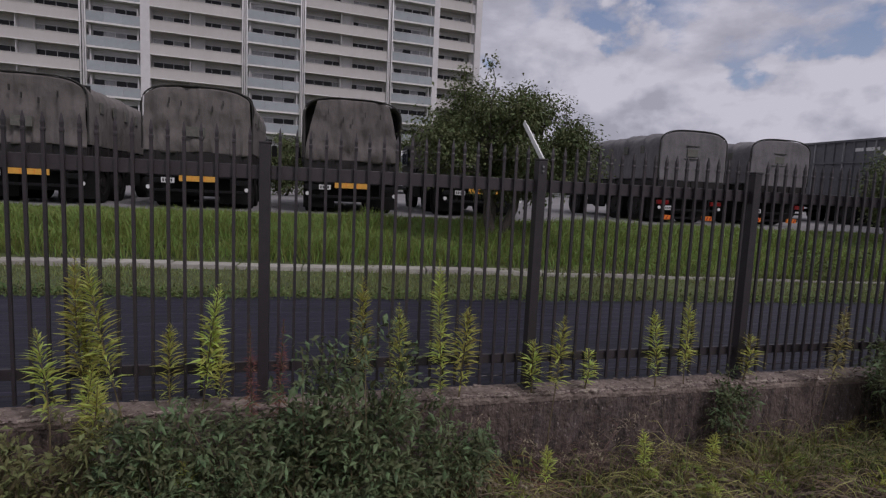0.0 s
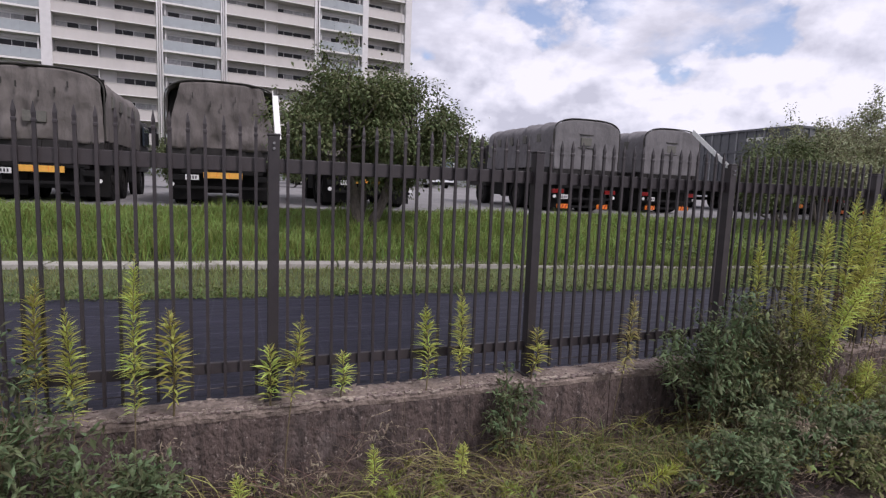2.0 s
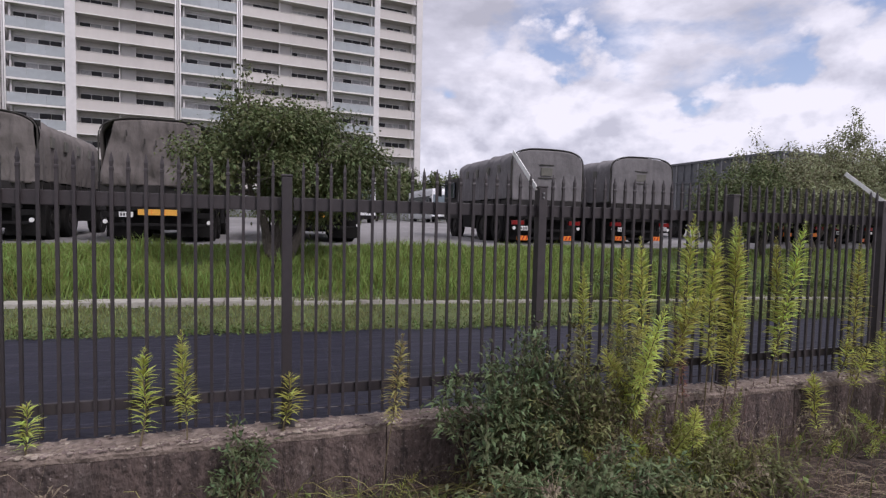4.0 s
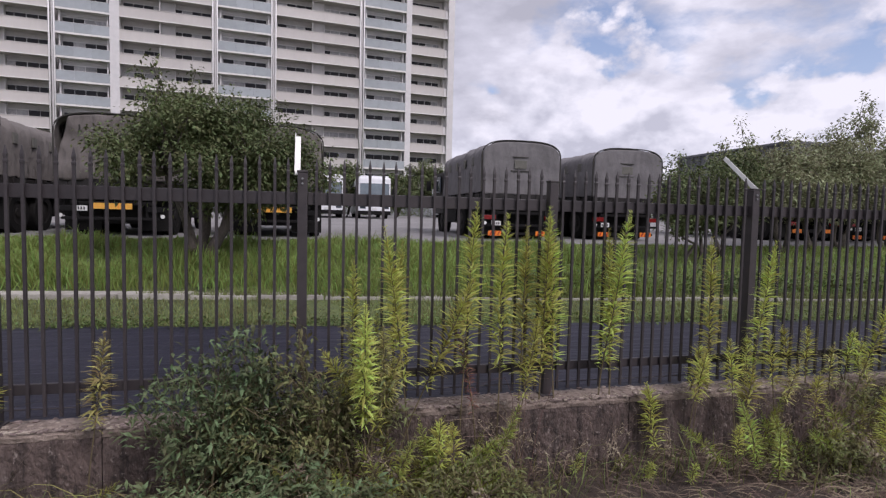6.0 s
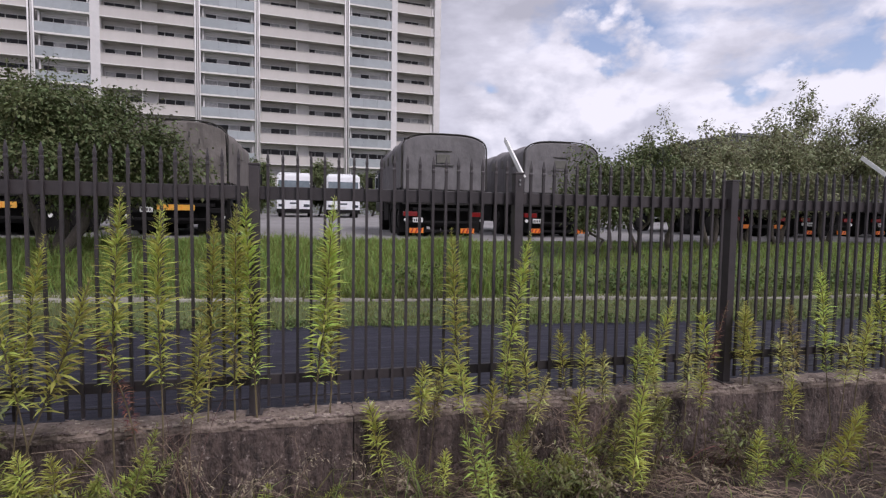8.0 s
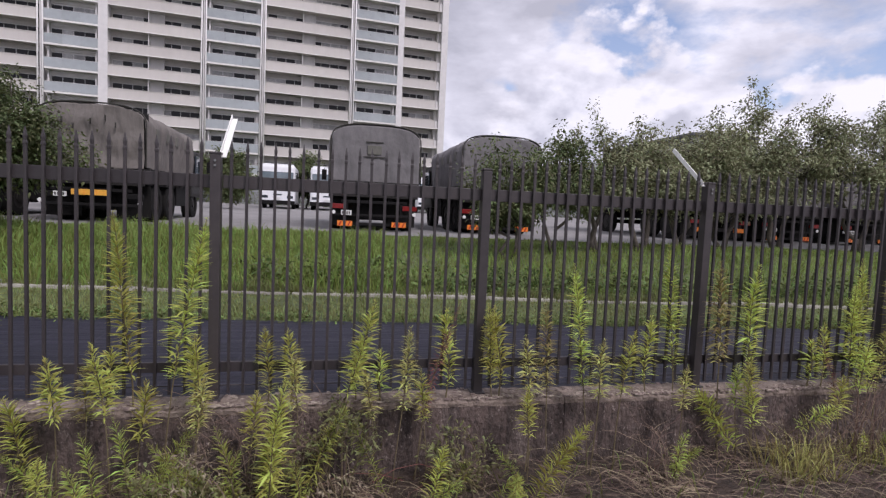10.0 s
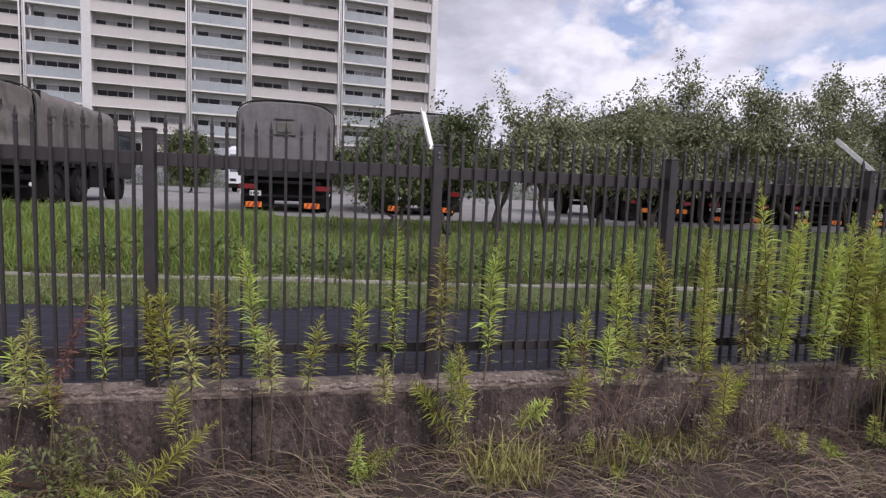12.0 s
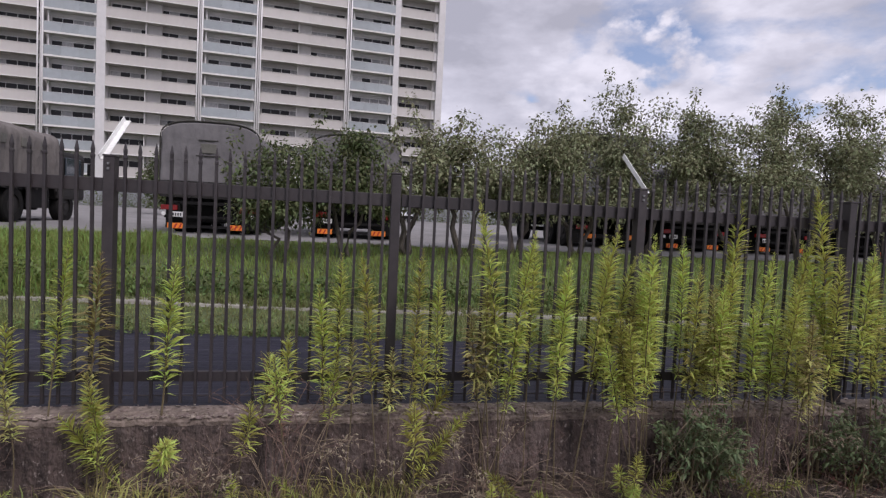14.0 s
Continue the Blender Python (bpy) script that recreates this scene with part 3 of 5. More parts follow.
def rear_curtain_bm(w, z0, zs, zt, inset_top, seed, wrinkle):
    """Rear canvas curtain: fills the arch, or hangs narrower at the top where inset_top is given."""
    bm = bmesh.new()
    nx, nz = 48, 34
    rows = []
    for j in range(nz + 1):
        v = j / nz
        row = []
        for i in range(nx + 1):
            u = 2 * i / nx - 1
            ww = (w - 0.015) * (1 - inset_top * v ** 1.5)
            x = u * ww
            # height of the arch above this x
            c = min(1.0, abs(x) / w)
            s = math.sqrt(max(0.0, 1 - c ** (2 / 0.62)))
            top = zs + (zt - zs) * s ** 0.75 - 0.03
            z = z0 + (top - z0) * v
            fold = (noise.noise(Vector((x * 5.5, z * 1.1, seed))) * 0.11 + noise.noise(Vector((x * 2.0, z * 2.2, seed + 5))) * 0.14
                    + noise.noise(Vector((x * 11.0, z * 2.0, seed + 9))) * 0.05)
            y = wrinkle * fold * (1 - 0.5 * v) - 0.02 - 0.05 * wrinkle * (1 - v)
            row.append(bm.verts.new((x, y, z + (0.03 * wrinkle * math.sin(u * 5 + seed) if j == 0 else 0))))
        rows.append(row)
    for a, b in zip(rows, rows[1:]):
        for i in range(nx):
            bm.faces.new((a[i], a[i + 1], b[i + 1], b[i]))
    return bm


def binding_bm(w, z0, zs, zt):
    """The dark hem round the rear arch."""
    bm = bmesh.new()
    pts = arch(w + 0.012, z0, zs, zt + 0.012, 20)
    tube(bm, [(x, -0.012, z) for x, z in pts], [0.02] * len(pts), 6)
    return bm


def wheel(parent, x, y, r, wdt):
    bm = bmesh.new()
    prof = [(r * 0.58, -wdt / 2), (r * 0.93, -wdt / 2), (r, -wdt * 0.36), (r, wdt * 0.36), (r * 0.93, wdt / 2), (r * 0.58, wdt / 2)]
    n = 28
    rings = [[bm.verts.new((px, rr * math.cos(2 * math.pi * k / n), rr * math.sin(2 * math.pi * k / n))) for k in range(n)] for rr, px in prof]
    for a, b in zip(rings, rings[1:] + rings[:1]):
        for k in range(n):
            bm.faces.new((a[k], a[(k + 1) % n], b[(k + 1) % n], b[k]))
    bmesh.ops.recalc_face_normals(bm, faces=bm.faces)
    wh = part("wheel", bm, M_TYRE, parent)
    wh.matrix_basis = pose(x, y, r)
    bm = bmesh.new()
    cylinder(bm, (0, 0, 0), (1, 0, 0), r * 0.575, wdt * 0.7, 20)
    cylinder(bm, (math.copysign(wdt * 0.36, x), 0, 0), (1, 0, 0), r * 0.22, wdt * 0.2, 12)
    part("rim", bm, M_OLIVE, wh)


def army_truck(x, y, style, seed, label, length=6.6, tint=None):
    """A canvas-hooded cargo truck seen from its rear. style a: one yellow bar; b: two striped orange bars."""
    z = ground_z(x, y) + 0.02
    t = thing("army_truck", pose(x, y, z, 0, 0, tint or 0), label, "truck", "parked army trucks")
    w, z0, zs, zt = 1.215, 1.40, 2.42, 2.90
    canvas = M_CANVAS_A if style == "a" else M_CANVAS_B
    part("canvas_hood", hood_bm(w, z0, zs, zt, length - 1.9, seed, 1.0), canvas, t, "wrinkled olive canvas hood", smooth=True)
    ob = part("rear_curtain", rear_curtain_bm(w, z0 - 0.06, zs, zt, {"a": 0.03, "o": 0.25}.get("o" if seed % 3 == 2 and style == "a" else style, 0.01), seed,
              1.0 if style == "a" else 0.3), canvas, t, smooth=True)
    ob.modifiers.new("thick", "SOLIDIFY").thickness = 0.012
    part("hem", binding_bm(w, z0, zs, zt), M_BIND, t)
    if style == "a":
        # black panel behind the curtain: the hood's inner shade as plain colour
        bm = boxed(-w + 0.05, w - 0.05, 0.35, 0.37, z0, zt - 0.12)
        part("dark_inside", bm, M_HOOD_SHADE, t)
        for k in range(5):
            xx = -0.62 + 0.31 * k + 0.05 * math.sin(seed * 3 + k * 2)
            zz = 2.30 + 0.12 * math.sin(seed + 1.7 * k)
            part("strap", boxed(xx - 0.009, xx + 0.009, -0.165, -0.10, zz + 0.06, zz + 0.19, bevel=0.003), M_BIND, t)
        if seed in (0, 1):
            part("window_patch", boxed(-0.26, 0.16, -0.15, -0.07, 1.72, 1.95, bevel=0.006), M_FLAP, t, "pale stitched canvas patch")
    # bed with ribs and a tailgate
    bm = boxed(-w, w, 0.02, length - 1.9, 1.08, 1.36, bevel=0.02)
    for k in range(9):
        yy = 0.2 + k * (length - 2.3) / 8
        for s in (-1, 1):
            box(bm, s * w - 0.025, s * w + 0.025, yy, yy + 0.07, 1.0, 1.40)
    part("cargo_bed", bm, M_OLIVE, t)
    bm = boxed(-w + 0.02, w - 0.02, -0.045, 0.012, 0.93, 1.36, bevel=0.012)
    for k in range(5):
        xx = -w + 0.25 + k * (2 * w - 0.5) / 4
        box(bm, xx - 0.03, xx + 0.03, -0.07, -0.04, 0.93, 1.36)
    part("tailgate", bm, M_OLIVE, t)
    # chassis rails, axles, bumper bar
    bm = bmesh.new()
    for s in (-0.42, 0.42):
        box(bm, s - 0.06, s + 0.06, 0.05, length - 0.4, 0.72, 0.98, bevel=0.01)
    for yy in (1.15, 2.45, length - 1.2):
        cylinder(bm, (0, yy, 0.54), (1, 0, 0), 0.09, 1.9, 10)
        box(bm, -0.2, 0.2, yy - 0.2, yy + 0.2, 0.36, 0.72, bevel=0.08)
    box(bm, -1.0, -0.5, 2.95, 3.9, 0.5, 1.0, bevel=0.04)
    box(bm, 0.5, 1.0, 3.0, 3.7, 0.55, 1.0, bevel=0.06)
    box(bm, -w + 0.05, w - 0.05, 0.3, 2.9, 0.98, 1.08)
    part("chassis", bm, M_CHASSIS, t)
    bm = boxed(-1.1, 1.1, -0.02, 0.06, 0.40, 0.47, bevel=0.012)
    for s in (-0.75, 0.75):
        box(bm, s - 0.035, s + 0.035, 0.0, 0.05, 0.45, 0.80)
    box(bm, -0.9, 0.9, 0.0, 0.05, 0.76, 0.84, bevel=0.01)
    part("rear_bumper", bm, M_CHASSIS, t)
    for s in (-1, 1):
        for yy in (1.15, 2.45):
            for xx in (1.02, 0.72):
                wheel(t, s * xx, yy, 0.52, 0.26)
        wheel(t, s * 0.98, length - 1.2, 0.52, 0.3)
        # flaps drawn extra wide, to close the bright gap under the bed
        bm = boxed(s * 0.80 - 0.40, s * 0.80 + 0.40, 0.46, 0.475, 0.13, 0.97, bevel=0.004)
        part("mud_flap", bm, M_TYRE, t)
        part("side_guard", boxed(s * 1.12 - 0.03, s * 1.12 + 0.03, 3.1, 4.3, 0.45, 1.06, bevel=0.01), M_CHASSIS, t)
    # added black block, no seen part: fills in the shade under the bed
    part("spare_carrier", boxed(-0.42, 0.42, 0.5, 1.0, 0.30, 0.98, bevel=0.04), M_CHASSIS, t)
    # cab beyond the hood
    bm = boxed(-1.18, 1.18, length - 1.8, length, 0.75, 2.35, bevel=0.12)
    part("cab", bm, M_OLIVE, t)
    for s in (-1, 1):
        bm = boxed(s * 1.24 - 0.03, s * 1.24 + 0.03, length - 1.5, length - 0.5, 1.55, 2.15, bevel=0.02)
        part("cab_window", bm, M_GLASS, t)
        bm = bmesh.new()
        tube(bm, [(s * 1.17, length - 0.3, 2.1), (s * 1.42, length - 0.2, 2.1), (s * 1.42, length - 0.2, 1.75)], [0.015] * 3, 6)
        box(bm, s * 1.42 - 0.09, s * 1.42 + 0.09, length - 0.22, length - 0.18, 1.65, 2.05, bevel=0.015)
        part("mirror", bm, M_CHASSIS, t)
    # rear lamps, bars, plate
    for s in (-1, 1):
        bm = boxed(s * 0.97 - 0.20, s * 0.97 + 0.20, -0.055, 0.03, 0.60, 0.73, bevel=0.012)
        part("rear_lamp", bm, M_CHASSIS if style == "a" else M_LAMP, t)
        bm = bmesh.new()
        cylinder(bm, (s * 1.1, -0.05, 0.50), (0, 1, 0), 0.05, 0.03, 12)
        part("reflector", bm, M_PLATE, t)
    if style == "a":
        bm = boxed(-0.43, 0.43, -0.062, -0.034, 0.66, 0.80, bevel=0.004)
        bar = part("warning_bar", bm, M_YELLOW, t, "yellow reflective bar with a dark border")
        for sx in (-0.14, 0.14):
            part("bar_seam", boxed(sx - 0.006, sx + 0.006, -0.065, -0.058, 0.665, 0.795), M_ORANGE, bar)
        bm = boxed(-0.82, -0.53, -0.058, -0.036, 0.61, 0.73, bevel=0.004)
        pl = part("number_plate", bm, M_PLATE, t)
        for k in range(4):
            part("plate_mark", boxed(-0.79 + 0.06 * k, -0.755 + 0.06 * k, -0.061, -0.056, 0.635, 0.705), M_INK, pl)
    else:
        for s in (-0.80, 0.68):
            bm = boxed(s - 0.20, s + 0.20, -0.07, -0.035, 0.13, 0.27, bevel=0.004)
            bar = part("warning_bar", bm, M_ORANGE, t, "orange bar with red slanting stripes")
            for k in range(3):
                bm = bmesh.new()
                x0 = s - 0.17 + 0.12 * k
                c = [bm.verts.new(p) for p in ((x0, -0.073, 0.14), (x0 + 0.045, -0.073, 0.14), (x0 + 0.10, -0.073, 0.26), (x0 + 0.055, -0.073, 0.26))]
                bm.faces.new(c)
                r = bmesh.ops.extrude_face_region(bm, geom=bm.faces[:])
                bmesh.ops.translate(bm, vec=(0, 0.01, 0), verts=[v for v in r["geom"] if isinstance(v, bmesh.types.BMVert)])
                part("stripe", bm, M_REDBAR, bar)
        part("bar_holder", boxed(-1.05, 0.95, -0.03, 0.0, 0.16, 0.23), M_CHASSIS, t)
        bm = boxed(-0.90, -0.62, -0.062, -0.036, 0.43, 0.56, bevel=0.004)
        pl = part("number_plate", bm, M_PLATE, t)
        for k in range(4):
            part("plate_mark", boxed(-0.88 + 0.06 * k, -0.845 + 0.06 * k, -0.066, -0.06, 0.455, 0.53), M_INK, pl)
        # stitched window patch with seams
        for zz, hw in ((2.42, 0.24), (2.02, 0.30)):
            part("seam", boxed(-0.05 - hw, -0.05 + hw, -0.05, -0.025, zz, zz + 0.022), M_BIND, t)
        part("window_patch", boxed(-0.24, 0.14, -0.048, -0.02, 2.10, 2.34, bevel=0.006), M_FLAP, t)
    # side vents in the hood
    for s in (-1, 1):
        for k in range(4):
            yy = 0.75 + k * 0.95
            part("hood_flap", boxed(s * (w + 0.02) - 0.02, s * (w + 0.02) + 0.02, yy, yy + 0.22, 2.20, 2.46, bevel=0.01), M_FLAP, t)
    return t


TRUCKS = ((-7.80, 10.5, "a"), (-4.22, 10.45, "a"), (-0.56, 10.35, "a"), (3.12, 10.75, "a"), (10.05, 10.95, "b"), (13.80, 11.35, "b"),
          (24.9, 12.2, "b"), (28.6, 12.5, "b"),
          (32.3, 12.8, "b"), (36.0, 13.0, "b"))
for i, (x, y, s) in enumerate(TRUCKS):
    army_truck(x, y, s, i, "olive army truck with a drab canvas hood, parked tail outwards" if s == "a" else
               "olive army truck with a taut grey-green hood and orange striped bars")


def box_truck(x, y):
    """A tall ribbed steel box truck."""
    z = ground_z(x, y) + 0.02
    t = thing("box_truck", pose(x, y, z), "dark grey steel box truck with upright ribs", "truck", "parked army trucks")
    w, top, ln = 1.22, 3.58, 6.1
    part("cargo_box", boxed(-w, w, 0, ln, 1.05, top, bevel=0.02), M_STEEL, t)
    for s in (-1, 1):
        for k in range(14):
            yy = 0.08 + k * (ln - 0.2) / 13
            part("rib", boxed(s * (w + 0.03) - 0.03, s * (w + 0.03) + 0.03, yy - 0.03, yy + 0.03, 1.1, top - 0.06), M_STEEL_EDGE if k % 3 == 0 else M_STEEL, t)
        part("side_rail", boxed(s * (w + 0.04) - 0.04, s * (w + 0.04) + 0.04, -0.03, ln, top - 0.07, top + 0.03, bevel=0.01), M_STEEL, t)
        part("side_rail", boxed(s * (w + 0.035) - 0.03, s * (w + 0.035) + 0.03, 0, ln, 2.62, 2.70), M_STEEL, t)
    for k in range(5):
        xx = -w + 0.1 + k * (2 * w - 0.2) / 4
        part("rear_rib", boxed(xx - 0.035, xx + 0.035, -0.05, 0.0, 1.1, top - 0.05), M_STEEL_EDGE if k in (0, 4) else M_STEEL, t)
    part("rear_rail", boxed(-w, w, -0.06, 0.0, top - 0.07, top + 0.03, bevel=0.01), M_STEEL, t)
    part("side_mark", boxed(-w - 0.012, -w + 0.01, 1.3, 2.4, 3.1, 3.24), M_PLATE, t, "pale lettering patch")
    bm = bmesh.new()
    for s in (-0.42, 0.42):
        box(bm, s - 0.06, s + 0.06, 0.05, ln + 1.2, 0.7, 1.03)
    for yy in (1.2, 2.5, ln - 0.4):
        cylinder(bm, (0, yy, 0.54), (1, 0, 0), 0.09, 1.9, 10)
    part("chassis", bm, M_CHASSIS, t)
    part("cab", boxed(-1.18, 1.18, ln + 0.1, ln + 1.9, 0.7, 2.5, bevel=0.12), M_OLIVE, t)
    for s in (-1, 1):
        for yy in (1.2, 2.5, ln - 0.4):
            wheel(t, s * 1.0, yy, 0.52, 0.3)
        part("mud_flap", boxed(s * 0.93 - 0.28, s * 0.93 + 0.28, 0.42, 0.435, 0.16, 0.95), M_TYRE, t)
        part("warning_bar", boxed(s * 0.72 - 0.2, s * 0.72 + 0.2, -0.05, -0.02, 0.33, 0.47, bevel=0.004), M_ORANGE, t)
        part("rear_lamp", boxed(s * 0.97 - 0.2, s * 0.97 + 0.2, -0.04, 0.02, 0.60, 0.73, bevel=0.01), M_LAMP, t)
    part("rear_bumper", boxed(-1.1, 1.1, -0.02, 0.06, 0.34, 0.46, bevel=0.01), M_CHASSIS, t)
    return t


box_truck(21.85, 12.0)


# ---- white buses at the far side of the lot ----
def bus(x, y):
    z = ground_z(x, y) + 0.02
    t = thing("bus", pose(x, y, z), "white coach with a dark windscreen, parked nose outwards", "bus", "parked white buses")
    part("body", boxed(-1.25, 1.25, 0, 9.0, 0.35, 3.2, bevel=0.16), M_WHITE, t, smooth=False)
    part("windscreen", boxed(-1.12, 1.12, -0.015, 0.03, 1.45, 2.72, bevel=0.012), M_BUSGLASS, t)
    part("roof_cap", boxed(-1.1, 1.1, 0.3, 8.5, 3.19, 3.32, bevel=0.05), M_WHITE, t)
    part("bumper", boxed(-1.26, 1.26, -0.05, 0.1, 0.32, 0.62, bevel=0.04), M_CHASSIS, t)
    for s in (-1, 1):
        part("headlight", boxed(s * 0.9 - 0.22, s * 0.9 + 0.22, -0.03, 0.03, 0.78, 0.98, bevel=0.01), M_GLASS, t)
        bm = bmesh.new()
        tube(bm, [(s * 1.2, 0.1, 2.7), (s * 1.42, -0.2, 2.65), (s * 1.42, -0.2, 2.3)], [0.03] * 3, 6)
        box(bm, s * 1.42 - 0.1, s * 1.42 + 0.1, -0.24, -0.16, 1.9, 2.35, bevel=0.02)
        part("mirror", bm, M_CHASSIS, t)
        part("side_windows", boxed(s * 1.255 - 0.01, s * 1.255 + 0.01, 0.7, 8.6, 1.5, 2.6), M_GLASS, t)
        for yy in (1.8, 6.8):
            wheel(t, s * 1.08, yy, 0.5, 0.28)
    part("number_plate", boxed(-0.2, 0.2, -0.06, -0.045, 0.68, 0.84), M_PLATE, t)
    part("front_badge", boxed(-0.3, 0.3, -0.025, 0.005, 1.0, 1.1), M_GLASS, t)
    return t


bus(5.15, 38.0)
bus(8.75, 38.0)
bus(18.2, 46.0)


# ---- apartment tower ----
STOREY, FLOORS, Z_FIRST = 3.27, 14, 3.19 - 1.6
TOWER_SIZE = 1.08
tower = thing("apartment_building", pose(-0.28, 93.2, 1.57, 0, 0, 6.5) @ Matrix.Diagonal((TOWER_SIZE, TOWER_SIZE, TOWER_SIZE, 1)), "tall white apartment slab with long balconies on every storey", "building")
U0, U1 = -54.0, 27.85
H_ALL = Z_FIRST + STOREY * FLOORS + 1.2
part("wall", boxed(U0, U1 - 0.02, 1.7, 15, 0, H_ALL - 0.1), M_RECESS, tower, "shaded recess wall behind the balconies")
part("roof", boxed(U0 - 0.2, U1 + 0.1, -0.3, 15.2, H_ALL, H_ALL + 0.9, bevel=0.05), M_SLAB, tower)
part("roof_house", boxed(-12, 2, 5, 11, H_ALL + 0.9, H_ALL + 3.6, bevel=0.05), M_FACADE, tower)
# (from, to, kind): s solid balcony, g glazed balcony, c column
BAYS = ((-54.0, -45.2, "s"), (-45.2, -44.0, "c"), (-44.0, -31.4, "s"), (-30.6, -24.1, "g"), (-24.1, -22.9, "c"), (-22.9, -10.75, "s"), (-9.95, -2.35, "g"),
        (-1.55, 11.45, "s"), (12.25, 19.3, "g"), (19.3, 20.25, "c"), (20.25, 26.2, "s"))
for u in (-31.0, -10.35, -1.95, 11.85):
    for s in (-0.3, 0.3):
        bm = bmesh.new()
        cylinder(bm, (u + s, -0.16, H_ALL / 2), (0, 0, 1), 0.11, H_ALL, 10)
        part("drain_pipe", bm, M_PIPE, tower, smooth=True)
    part("partition", boxed(u - 0.09, u + 0.09, 0.02, 1.7, 0, H_ALL - 0.1), M_FACADE, tower)
for a, b, kind in BAYS:
    if kind == "c":
        part("column", boxed(a, b, -0.12, 1.7, 0, H_ALL - 0.05), M_FACADE, tower)
part("column", boxed(26.75, U1, -0.3, 3.0, 0, H_ALL - 0.02), M_FACADE, tower)
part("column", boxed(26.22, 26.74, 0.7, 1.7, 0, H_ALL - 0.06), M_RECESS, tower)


def window_bm(w, h):
    bm = bmesh.new()
    for x0, x1, z0, z1 in ((-w / 2, w / 2, 0, 0.07), (-w / 2, w / 2, h - 0.10, h), (-w / 2, -w / 2 + 0.06, 0.07, h - 0.07), (w / 2 - 0.06, w / 2, 0.07, h - 0.07),
                           (-0.035, 0.035, 0.07, h - 0.07), (-w / 4 - 0.02, -w / 4 + 0.02, 0.07, h - 0.07), (w / 4 - 0.02, w / 4 + 0.02, 0.07, h - 0.07)):
        box(bm, x0, x1, -0.05, 0.03, z0, z1)
    return bm


